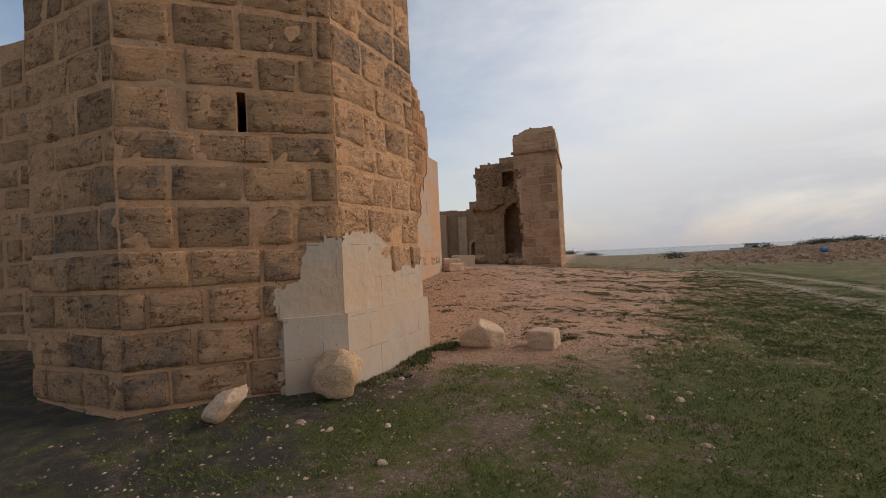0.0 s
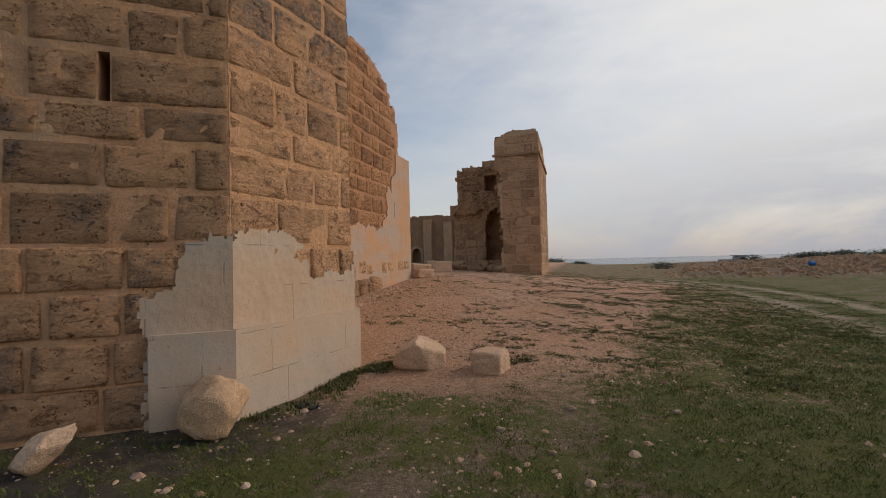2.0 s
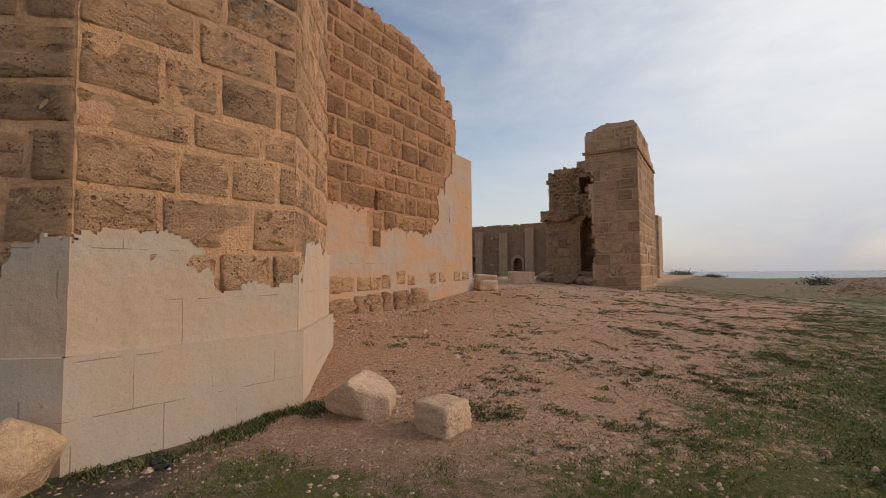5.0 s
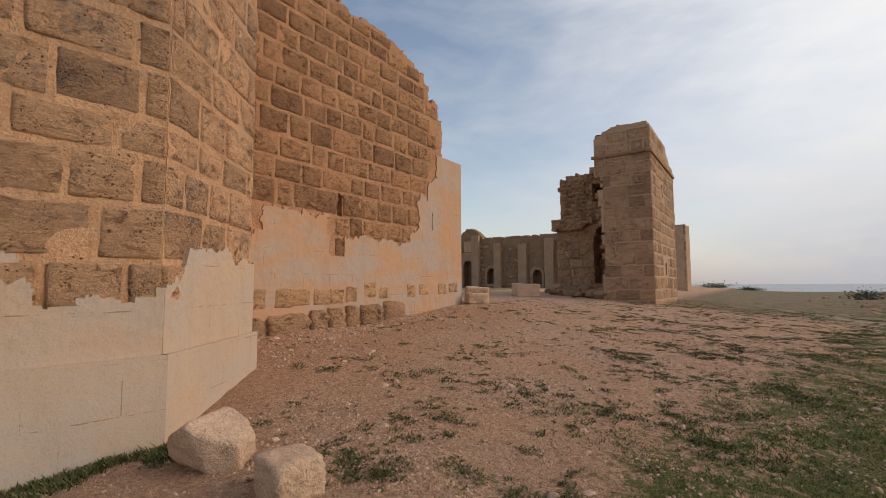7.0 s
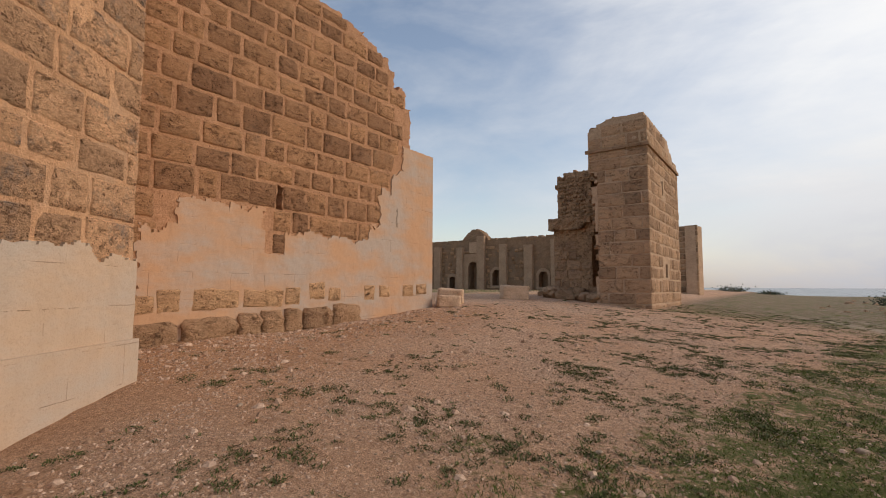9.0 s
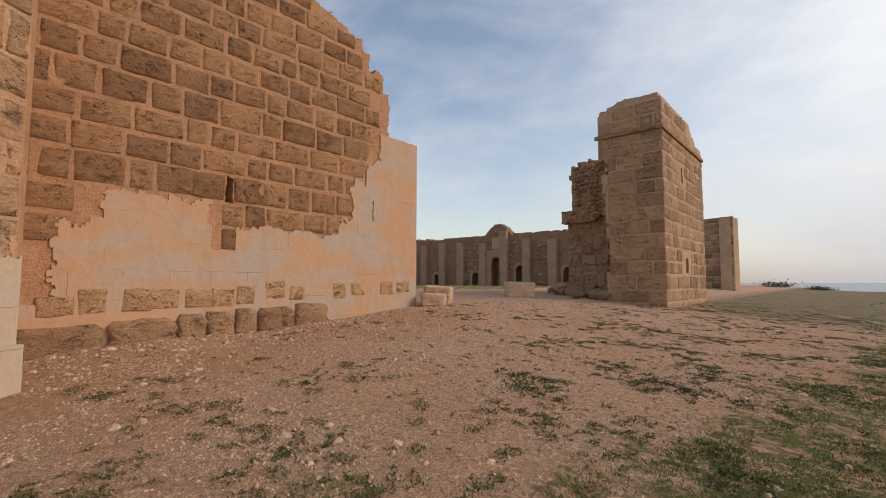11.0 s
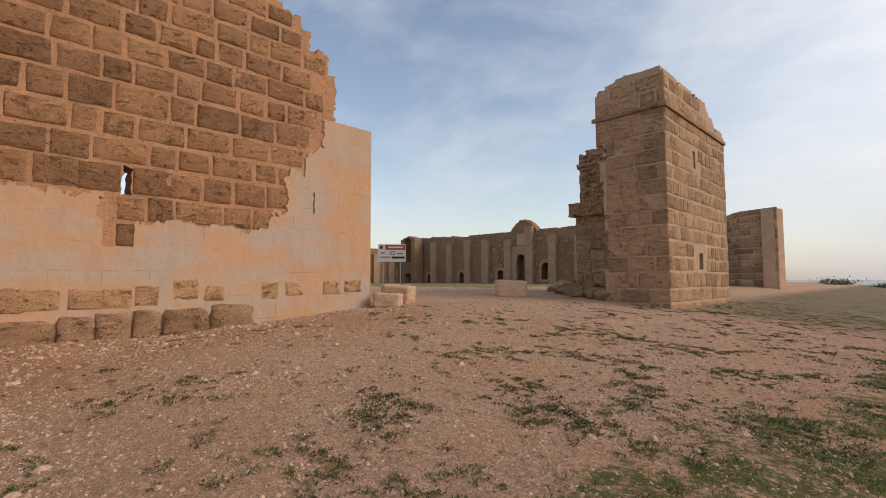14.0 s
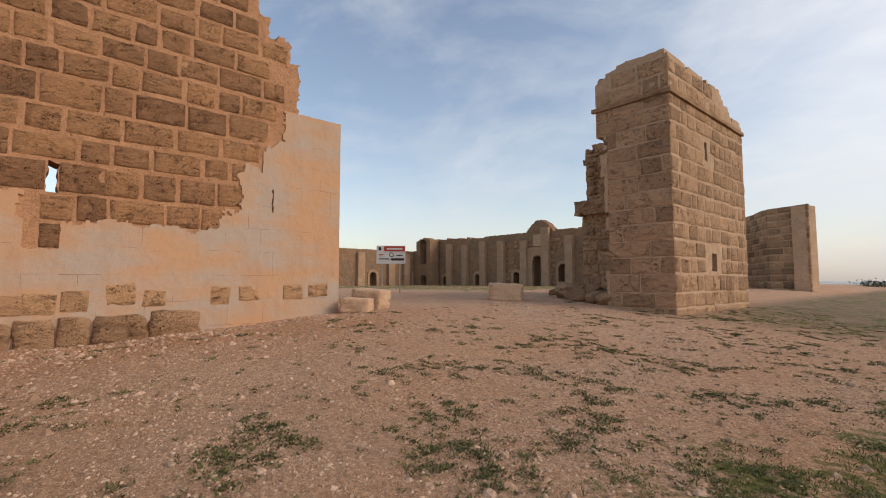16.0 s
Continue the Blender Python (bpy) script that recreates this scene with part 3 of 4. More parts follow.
# the older wall running off behind the tower
left_wall = wall_thing("wall_west", "weathered limestone wall running off from the tower", "wall")
LW = Face((-16, 6.2), (-7.6, 6.2))
slab("masonry", LW, lines(0, LW.length, 0.4), lines(-0.6, 6.15, 0.3), lambda u, z: z < 6.0 + 0.15 * wobble(u, 0, 0, 1), 0, 1.0, TOWER_MORTAR, left_wall, 0.02, 8)
lay_blocks(LW, [0.05, 0.5, 0.95, 1.4, 1.9, 2.4, 2.9, 3.35, 3.8, 4.3, 4.8, 5.3, 5.85], 0.7, TOWER_STONE, left_wall, random.Random(5), lambda a, b, z0, z1: a > 2.5, 0.04)

# ---- the long wall ----
WX = -5.39
LWALL = Face((WX, 9.0), (WX, 17.5))
MW = lambda y: y - 9.0
long_wall = wall_thing("wall_long", "high ruined limestone wall, orange mortar, lower part rendered smooth", "wall")


def wall_top(y):
    if y > 16.5:
        return 5.38
    if y > 16.22:
        return 6.92 if y < 16.34 else 6.5
    for lim, top in ((14.0, 8.0), (14.7, 7.92), (15.2, 7.78), (15.6, 7.6), (15.82, 7.3), (16.3, 6.92)):
        if y < lim:
            return top + 0.14 * wobble(y, 0, 0, 2.3, 7) + 0.08 * wobble(y, 0, 0, 6, 3)
    return 6.9


def slit_wall(y, z):
    w = 0.055 + 0.035 * (3.68 - z) / 0.5
    return abs(y - 12.47) < w and 3.17 < z < 3.68


def wall_plaster_top(y):
    """Ragged top of the render: low along the wall, full height at the mended end."""
    if y > 16.2:
        return 5.4
    if y > 15.35:
        return 4.6 + 0.3 * wobble(y, 0, 0, 3) if y > 15.8 else 4.05
    if y > 15.0:
        return 3.15
    if y > 14.55:
        return 2.72
    if y > 12.1 and y < 12.75:
        return 2.7
    if y < 9.95:
        return 1.4
    if y < 10.5:
        return 2.6 + 0.2 * wobble(y, 0, 0, 3)
    if y < 12.1:
        return 3.12
    return 2.74 + 0.05 * wobble(y, 0, 0, 4)


def plaster_on(u, z):
    y = u + 9.0
    bare = 12.15 < y < 12.62 and 2.25 < z < 2.72
    return z < min(5.41, wall_plaster_top(y + ragged(z, y, 6)) + (1.3 * ragged(y, z, 2) if z < 5 else 0)) and not bare and not (slit_wall(y, z) or (abs(y - 15.98) < 0.02 and 3.15 < z < 3.68))


slab("masonry", LWALL, lines(0, LWALL.length, 0.07, MW(12.40), MW(12.54), MW(16.5), MW(15.82), MW(15.965), MW(15.995)), lines(-0.4, 8.3, 0.07, 3.17, 3.68, 5.38),
     lambda u, z: z < wall_top(u + 9) and not ((abs(u + 9 - 12.47) < 0.07 or abs(u + 9 - 15.98) < 0.015) and 3.17 < z < 3.68), 0.0, 0.5, WALL_MORTAR, long_wall, 0.013, 3.0, "", 0.08)
slab("inner_leaf", LWALL, lines(0, LWALL.length, 0.25, MW(11.6), MW(13.6)), lines(-0.4, 8.3, 0.2, 2.9, 4.2, 5.38), lambda u, z: z < wall_top(u + 9) - 0.1 and not (11.6 < u + 9 < 13.6 and 2.9 < z < 4.2), -0.5, 0.6, WALL_MORTAR, long_wall, 0.01, 3.0)
slab("render_coat", LWALL, lines(0, LWALL.length + 0.02, 0.045, MW(16.22), MW(15.965), MW(15.995)), lines(0.2, 5.42, 0.045, 5.38), plaster_on, 0.032, 0.08, PLASTER, long_wall, 0.006, 5.0, "smooth peach repair render, greyer in patches", 0.03)
w_rng = random.Random(4)
W_COURSES = [2.26, 2.71, 3.17, 3.68, 4.12, 4.56, 5.07, 5.52, 5.95, 6.38, 6.8, 7.22, 7.62, 7.95]


def wall_keep(a, b, z0, z1):
    ya, yb = a + 9, b + 9
    if z1 > min(wall_top(ya + 0.03), wall_top(yb - 0.03)) + 0.1:
        return False
    if ya < 12.56 and yb > 12.38 and z0 < 3.6 and z1 > 3.25:
        return False
    if z1 < 2.8:
        return 12.1 < (ya + yb) / 2 < 12.65 or yb < 10.3
    return z1 > 0.1 + wall_plaster_top((ya + yb) / 2)


lay_blocks(LWALL, W_COURSES, 0.62, WALL_STONE, long_wall, w_rng, wall_keep, 0.028, 0.0, 0.02, 0.02)
for a, b in ((11.78, 12.40), (12.54, 13.2)):
    part("stone_block", block_mesh(b - a, 0.5, w_rng, -0.004, 0.02, WALL_STONE), long_wall, LWALL.matrix(MW(a), 0, 3.175))
# worn stones showing through the render low down, and the rounded footing course
for k in range(15):
    y = 9.75 + k * 0.5 + w_rng.uniform(-0.12, 0.12)
    if k in (9, 12):
        continue
    me = block_mesh(w_rng.uniform(0.36, 0.5), w_rng.uniform(0.3, 0.42), w_rng, 0.036, 0.042, PATCH_STONE, 0.05, wear=0.014)
    part("stone_block", me, long_wall, LWALL.matrix(MW(y), 0, 1.2 + 0.012 * k + w_rng.uniform(-0.05, 0.05)) @ pose(0, 0, 0, 0, w_rng.uniform(-3, 3), 0))


def rock_mesh(name, size, seed, material, subdiv=3, squared=0.5, rough=0.12, smooth=True):
    """A stone: a ball pushed towards a box, knocked flat in places and roughened."""
    rng = random.Random(seed)
    bm = bmesh.new()
    bmesh.ops.create_icosphere(bm, subdivisions=subdiv, radius=1.0)
    cuts = [(Vector((rng.uniform(-1, 1), rng.uniform(-1, 1), rng.uniform(-0.6, 1))).normalized(), rng.uniform(0.55, 0.82) if squared >= 0.5 else rng.uniform(0.74, 0.9)) for _ in range(0 if squared > 0.95 else 11)]
    for v in bm.verts:
        p = v.co.normalized()
        m = max(abs(p.x), abs(p.y), abs(p.z))
        p = p * (1 - squared) + p / m * squared * 0.82
        for n, d in cuts:
            over = p.dot(n) - d
            if over > 0:
                p -= n * over * 0.95
        k = 1 + rough * wobble(p.x, p.y, p.z, 1.6, seed) + 0.5 * rough * wobble(p.x, p.y, p.z, 4.0, seed)
        if subdiv > 3:
            k += 0.25 * rough * wobble(p.x, p.y, p.z, 10.0, seed)
        v.co = Vector((p.x * size[0] / 2, p.y * size[1] / 2, p.z * size[2] / 2)) * k
    me = bpy.data.meshes.new(name)
    bm.to_mesh(me)
    bm.free()
    me.materials.append(material)
    if smooth:
        me.polygons.foreach_set("use_smooth", [True] * len(me.polygons))
    return me


y, k = 9.5, 0
while y < 14.6:
    w = w_rng.uniform(0.6, 1.15) if y < 11.6 or y > 13 else w_rng.uniform(0.38, 0.52)
    me = rock_mesh("footing_stone", (w * 1.16, 0.66, 0.66), 40 + k, LOW_STONE, 3, 0.96, 0.16)
    part("footing_stone", me, long_wall, LWALL.matrix(MW(y + w / 2), -0.13, 0.78 + 0.045 * (y - 9.6)))
    y += w
    k += 1

# ---- the gate tower ----
GX, GY = -1.2, 25.42
gate = wall_thing("wall_gate_tower", "tall ruined gate tower of pale limestone with a string course", "tower")
GF, GS = Face((-3.45, GY), (GX, GY)), Face((GX, GY), (GX, 31.6))
GI = Face((-3.1, 30.0), (-3.1, GY + 0.9))
G_COURSES = [0.45, 1.0, 1.42, 1.95, 2.42, 2.9, 3.38, 3.85, 4.32, 4.8, 5.28, 5.75, 6.25, 6.7, 7.02]


def gate_front_left(z):
    """Broken left edge of the front face, measured from its left end."""
    if z < 2.0:
        return 0.28 + 0.06 * wobble(z, 0, 0, 2, 1)
    if z < 5.6:
        return 0.42 + 0.1 * wobble(z, 0, 0, 2.2, 2) - 0.08 * (z - 2)
    if z < 6.2:
        return 0.3 + 0.2 * wobble(z, 0, 0, 4, 3)
    return 0.0


def gate_top(u):
    return 8.3 + 0.12 * wobble(u, 0, 0, 2.5, 4) - 0.35 * smooth_step(0.75 - u, 0, 0.75) - 0.2 * smooth_step(u, 2.0, 2.25)


def side_top(u):
    return 8.15 + 0.25 * wobble(u, 0, 0, 1.6, 6) + 0.1 * wobble(u, 0, 0, 6, 2) - 0.6 * smooth_step(u, 3.6, 5.2) - 0.3 * smooth_step(u, 5.3, 6.1)


slab("front_wall", GF, lines(0, GF.length, 0.12), lines(-0.2, 8.6, 0.14, 7.02), lambda u, z: gate_front_left(z) < u and z < gate_top(u), 0.0, 1.2, GATE_MORTAR, gate, 0.012, 1.0, "", 0.06)
G_OPEN = ((2.95, 0.22, 2.05, 2.62), (2.6, 0.12, 5.5, 6.1))


def in_gate_open(u, z):
    return any(abs(u - c) < w and lo < z < hi for c, w, lo, hi in G_OPEN)


slab("side_wall", GS, lines(0, GS.length, 0.15, 2.73, 3.17, 2.48, 2.72), lines(-0.2, 8.6, 0.14, 2.05, 2.62, 5.5, 6.1, 7.02),
     lambda u, z: z < side_top(u) and not in_gate_open(u, z), 0.0, 1.2, GATE_MORTAR, gate, 0.012, 2.0, "", 0.06)
slab("inner_wall", GI, lines(0, GI.length, 0.2), lines(-0.2, 7.0, 0.2), lambda u, z: z < 6.6 + 0.3 * wobble(u, 0, 0, 2, 4), 0.0, 0.7, RUBBLE, gate, 0.08, 3.0, "rough rubble core", 0.08)
g_rng = random.Random(21)


def gate_front_keep(a, b, z0, z1):
    zm = (z0 + z1) / 2
    return a > gate_front_left(zm) - 0.15 and z1 < min(gate_top(a), gate_top(b)) + 0.1


def gate_side_keep(a, b, z0, z1):
    if z1 > min(side_top(a), side_top(b)) + 0.1:
        return False
    return not any(a < c + w - 0.02 and b > c - w + 0.02 and z0 < hi - 0.05 and z1 > lo + 0.05 for c, w, lo, hi in G_OPEN)


lay_blocks(GF, [c for c in G_COURSES if c < 6.3], 0.95, GATE_STONE, gate, g_rng, lambda a, b, z0, z1: True, 0.014, 0.008, 0.016, 0.012, u0=0.34)
lay_blocks(GF, [c for c in G_COURSES if c > 6.2], 0.95, GATE_STONE, gate, g_rng, gate_front_keep, 0.014, 0.008, 0.016, 0.012, u0=0.02)
lay_blocks(GF, [7.14, 7.62, 8.1], 0.75, GATE_STONE, gate, g_rng, gate_front_keep, 0.03, 0.0, 0.014, 0.02, u0=0.02)
lay_blocks(GS, G_COURSES, 0.6, GATE_STONE, gate, g_rng, gate_side_keep, 0.04, 0.006, 0.016, 0.014)
lay_blocks(GS, [7.14, 7.62, 8.1], 0.8, GATE_STONE, gate, g_rng, gate_side_keep, 0.03, 0.0, 0.014, 0.02)
for face, a, b in ((GF, -0.1, GF.length + 0.08), (GS, -0.0, GS.length)):
    slab("string_course", face, lines(a, b, 0.2), [7.02, 7.08, 7.14], lambda u, z: True, 0.085, 0.12, GATE_STONE, gate, 0.02, 7.0)

# torn stones along the broken edge of the front
z, k = 0.9, 0
while z < 6.3:
    size = g_rng.uniform(0.24, 0.46)
    part("torn_stone", rock_mesh("torn_stone", (size * 1.5, 0.7, size * 0.8), 900 + k, GATE_STONE if k % 2 else RUBBLE, 2, 0.97, 0.2), gate, GF.matrix(gate_front_left(z) + g_rng.uniform(-0.06, 0.1), -0.45, z))
    z += size * g_rng.uniform(0.9, 1.6)
    k += 1


# rough stones left along the broken tops
def crest(face, top, a, b, step, size, parent, seed, inset):
    rng = random.Random(seed)
    u = a
    while u < b:
        w = size * rng.uniform(0.6, 1.4)
        me = rock_mesh("crest_stone", (w, 0.45, size * rng.uniform(0.4, 0.7)), seed + int(u * 10), RUBBLE, 2, 0.7, 0.25)
        part("crest_stone", me, parent, face.matrix(u, -inset - rng.uniform(0, 0.15), top(u) + rng.uniform(-0.06, 0.06)))
        u += step * rng.uniform(0.7, 1.5)


crest(LWALL, lambda u: wall_top(u + 9), 0.3, 7.1, 0.36, 0.42, long_wall, 500, 0.2)
crest(GF, gate_top, 0.2, 2.2, 0.3, 0.34, gate, 600, 0.2)
crest(GS, side_top, 0.2, 6.0, 0.38, 0.36, gate, 700, 0.25)

# the stub of the gateway wall behind, with its broken arch and window
STUB = Face((-6.85, 30.0), (-3.0, 30.0))
stub = wall_thing("wall_gate_stub", "broken rubble wall with a window hole and dark arched recess", "wall")


def stub_solid(u, z):
    top = 7.55 + 0.25 * wobble(u, 0, 0, 2.2, 3) + (0.3 if u > 1.9 else 0)
    if z > top - (0.25 if u < 0.5 else 0):
        return False
    if u < 0.18 + 0.1 * wobble(z, 0, 0, 1.5, 1) and z > 4.9:
        return False
    if 2.0 < u < 2.7 and 6.0 < z < 7.0:
        return False
    if 2.0 < u < 3.85 and (z < 4.0 and z > 1.7 or (z >= 4.0 and (u - 2.92) ** 2 + (z - 4.0) ** 2 < 0.85)):
        return False
    return True


slab("masonry", STUB, lines(0, STUB.length, 0.11), lines(-0.2, 8.3, 0.11), stub_solid, 0.0, 1.0, RUBBLE, stub, 0.07, 3.0, "", 0.05)
slab("recess_back", STUB, lines(1.2, STUB.length, 0.25), lines(-0.2, 7.3, 0.25), lambda u, z: True, -1.0, 0.5, RUBBLE, stub, 0.12, 9.0)
slab("springer", STUB, lines(-0.2, 2.0, 0.1), lines(4.55, 5.15, 0.1), lambda u, z: z > 4.55 + 0.3 * smooth_step(u, 1.2, 2.0) + 0.1 * wobble(u, 0, 0, 3), 0.3, 0.5, RUBBLE, stub, 0.1, 4.0, "", 0.08)
s_rng = random.Random(8)
lay_blocks(STUB, [4.95 + 0.2 * k for k in range(13)], 0.3, RUBBLE, stub, s_rng, lambda a, b, z0, z1: stub_solid(a + 0.02, z1) and stub_solid(b - 0.02, z1) and stub_solid(a + 0.02, z0) and stub_solid(b, z0), 0.04, -0.01, 0.05, 0.04)
lay_blocks(STUB, [1.0, 1.5, 2.0, 2.5, 3.0, 3.5, 4.0], 0.6, GATE_STONE, stub, s_rng, lambda a, b, z0, z1: b < 2.0, 0.02, 0.0, 0.02, 0.02)

# ---- the far court: north and west walls with pilasters, niches and a doorway ----
FY = 50.5
north = wall_thing("wall_north", "long ruined court wall with buttresses, niches and a doorway", "wall")
NF = Face((-43, FY), (-8.2, FY))
NICHES = ((-38.7, 0.32, 1.0, 2.45), (-33.2, 0.36, 1.2, 2.65), (-27.5, 0.42, 1.4, 2.8), (-24.7, 0.52, 0.5, 4.35), (-21.8, 0.5, 1.7, 3.45), (-16.5, 0.5, 1.6, 3.2), (-11.5, 0.5, 1.6, 3.2))


def arch_at(u, z, c, w, lo, hi):
    return abs(u - c) < w and lo < z < hi - w + math.sqrt(max(0, w * w - (u - c) ** 2))


def north_top(x):
    top = 6.75 + 0.18 * wobble(x, 0, 0, 0.5, 2) + 0.1 * wobble(x, 0, 0, 2, 5)
    if x < -36:
        top += 0.25
    d = abs(x + 24.5)
    if d < 1.7:
        top = max(top, 7.9 - 0.42 * d * d + 0.1 * wobble(x, 0, 0, 3))
    return top


def north_solid(u, z):
    x = u - 43
    return z < north_top(x) and not any(arch_at(x, z, *n) for n in NICHES)


slab("masonry", NF, lines(0, NF.length, 0.14), lines(-0.2, 8.2, 0.14), north_solid, 0.0, 0.9, FAR_MORTAR, north, 0.05, 1.0, "", 0.06)
slab("backing", NF, lines(0, NF.length, 2.0), lines(-0.2, 6.0, 1.5), lambda u, z: True, -0.9, 0.6, FAR_MORTAR, north)
PILASTERS = ((-40.5, 0.5), (-37.7, 0.9), (-35.0, 0.8), (-32.1, 0.8), (-29.4, 0.9), (-26.3, 0.8), (-23.6, 0.9), (-20.9, 0.8), (-18.0, 0.9), (-15.1, 0.9), (-12.8, 0.9), (-9.5, 0.9))
for k, (x, w) in enumerate(PILASTERS):
    f = Face((x - w / 2, FY), (x + w / 2, FY))
    slab("buttress", f, lines(0, w, 0.2), lines(-0.2, north_top(x) - 0.45 - 0.2 * (k % 3), 0.3), lambda u, z: True, 0.42, 0.5, FAR_PIER, north, 0.03, k, "", 0.03)
slab("doorway_surround", Face((-25.9, FY), (-23.2, FY)), lines(0, 2.7, 0.12), lines(-0.2, 5.2, 0.12), lambda u, z: not arch_at(u - 25.9, z, -24.7, 0.56, 0, 4.4), 0.18, 0.26, FAR_PIER, north, 0.02, 4)
slab("tablet", Face((-25.2, FY), (-24.0, FY)), lines(0, 1.2, 0.2), lines(5.3, 6.5, 0.2), lambda u, z: True, 0.1, 0.2, GATE_MORTAR, north, 0.02, 6, "pale stone tablet")
n_rng = random.Random(31)
lay_blocks(NF, [1.0 + 0.42 * k for k in range(13)], 0.6, FAR_STONE, north, n_rng,
           lambda a, b, z0, z1: -30 < (a + b) / 2 - 43 < -18 and all(north_solid(u, z) for u in (a, b) for z in (z0, z1)) and n_rng.random() < 0.45, 0.05, -0.01, 0.05, 0.04)

west = wall_thing("wall_far_west", "lower ruined court wall with niches and pilasters", "wall")
WF = Face((-43, 28.0), (-43, 50.5))
W_NICHES = ((14.85, 0.5, 1.3, 2.95), (21.3, 0.45, 1.5, 2.9))


def west_solid(u, z):
    return z < 5.6 + 0.1 * wobble(u, 0, 0, 0.8, 4) and not any(arch_at(u, z, *n) for n in W_NICHES)


slab("masonry", WF, lines(0, WF.length, 0.15), lines(-0.2, 6.2, 0.15), west_solid, 0.0, 0.9, FAR_MORTAR, west, 0.05, 3.0, "", 0.05)
slab("backing", WF, lines(0, WF.length, 2.0), lines(-0.2, 5.0, 1.2), lambda u, z: True, -0.9, 0.5, FAR_MORTAR, west)
for k, u in enumerate((4.0, 8.5, 12.6, 16.9, 19.2)):
    f = Face((-43, 28 + u), (-43, 28.9 + u))
    slab("buttress", f, lines(0, 0.9, 0.3), lines(-0.2, 5.2 - 0.3 * (k % 2), 0.3), lambda u, z: True, 0.4, 0.5, FAR_PIER, west, 0.03, k)

for face, start, niches, thing in ((NF, -43, [n for n in NICHES if n[0] != -24.7], north), (WF, 0, W_NICHES, west)):
    for c, w, lo, hi in niches:
        u = c - start
        slab("niche_surround", face, lines(u - w - 0.32, u + w + 0.32, 0.08), lines(lo - 0.3, hi + 0.36, 0.08),
             lambda a, z: arch_at(a, z, u, w + 0.26, lo - 0.25, hi + 0.28) and not arch_at(a, z, u, w, lo, hi), 0.07, 0.12, FAR_PIER, thing, 0.02, c, "pale arched niche surround", 0.02)

# a broken vaulted room in the far corner
corner = wall_thing("wall_corner_room", "broken corner room with a dark open vault", "wall")
CR = Face((-43.0, 48.9), (-39.7, 48.9))


def corner_solid(u, z):
    if arch_at(u, z, 2.0, 0.6, 0, 2.6):
        return False
    if 1.3 < u < 2.6 and 4.0 < z and (z < 6.4 or (u - 1.95) ** 2 + (z - 6.4) ** 2 < 0.42):
        return False
    return z < 7.2 + 0.3 * wobble(u, 0, 0, 2, 3) - (1.1 if u < 0.6 else 0) - 0.3 * abs(u - 2)


slab("masonry", CR, lines(0, CR.length, 0.1), lines(-0.2, 7.8, 0.12), corner_solid, 0.0, 1.4, FAR_MORTAR, corner, 0.05, 5, "", 0.08)

# ---- the far tower beyond the gate ----
far_tower = wall_thing("wall_far_tower", "many-sided limestone corner tower with a flat top", "tower")
FT = [(-8.0, 55.5), (-5.3, 51.3), (-2.85, 50.6), (-3.4, 54.4), (-4.0, 58.0), (-8.5, 58.0)]
f_rng = random.Random(6)
for k in range(len(FT)):
    f = Face(FT[k], FT[(k + 1) % len(FT)])
    slab("facing", f, lines(0, f.length, 0.4), lines(-0.2, 7.05, 0.3), lambda u, z: z < 6.8 + 0.25 * wobble(u, k, 0, 1.2, 2), 0, 0.9, GATE_MORTAR, far_tower, 0.01, k, "", 0.05)
    if k < 3:
        lay_blocks(f, [0.75 + 0.47 * i for i in range(14)], 0.85, FAR_TOWER_STONE, far_tower, f_rng, lambda a, b, z0, z1: z1 < 6.9, 0.04, 0.01, 0.05, 0.02)


# ---- loose stones ----
def rock(name, size, x, y, seed, label, turn=(0, 0, 0), sink=0.06, category="rock", group="", subdiv=4, squared=0.5, material=None):
    me = rock_mesh(name, size, seed, material or ROCK, subdiv, squared)
    turned = pose(0, 0, 0, *turn)
    low = min((turned @ v.co).z for v in me.vertices)
    ob = part(name, me, None, Matrix.Translation((x, y, fine_z(x, y) - low - sink)) @ turned)
    return tagged(ob, label, category, group)


rock("boulder", (0.66, 0.62, 0.62), -2.93, 5.06, 8, "rounded yellowish limestone boulder resting against the tower", (0, 8, 20), 0.05, squared=0.35, material=BOULDER_STONE)
rock("slab_stone", (0.62, 0.36, 0.28), -3.72, 4.08, 5, "pale elongated broken stone leaning below the tower", (0, -42, 20), 0.05, squared=0.7)
rock("boulder", (0.86, 0.6, 0.56), -1.68, 7.5, 9, "large pinkish rough stone lying on bare soil", (4, 3, 12), 0.05, squared=0.55)
rock("cut_stone", (0.52, 0.44, 0.36), -0.68, 7.52, 14, "squared pinkish building stone lying in the grass", (3, -4, -14), 0.05, squared=0.96)
rock("fallen_block", (0.9, 0.72, 0.6), -5.3, 18.35, 21, "large fallen limestone block beside the wall's end", (2, 4, 30), 0.06, "stone block", "fallen gate blocks", squared=0.97)
rock("fallen_block", (0.8, 0.55, 0.4), -4.95, 17.75, 22, "small fallen limestone block at the wall's end", (0, 3, 42), 0.05, "stone block", "fallen gate blocks", squared=0.97)
rock("fallen_block", (1.35, 0.9, 0.72), -6.2, 24.2, 23, "long fallen limestone block lying in the gateway", (0, 2, 40), 0.08, "stone block", "fallen gate blocks", squared=0.97)
p_rng = random.Random(17)
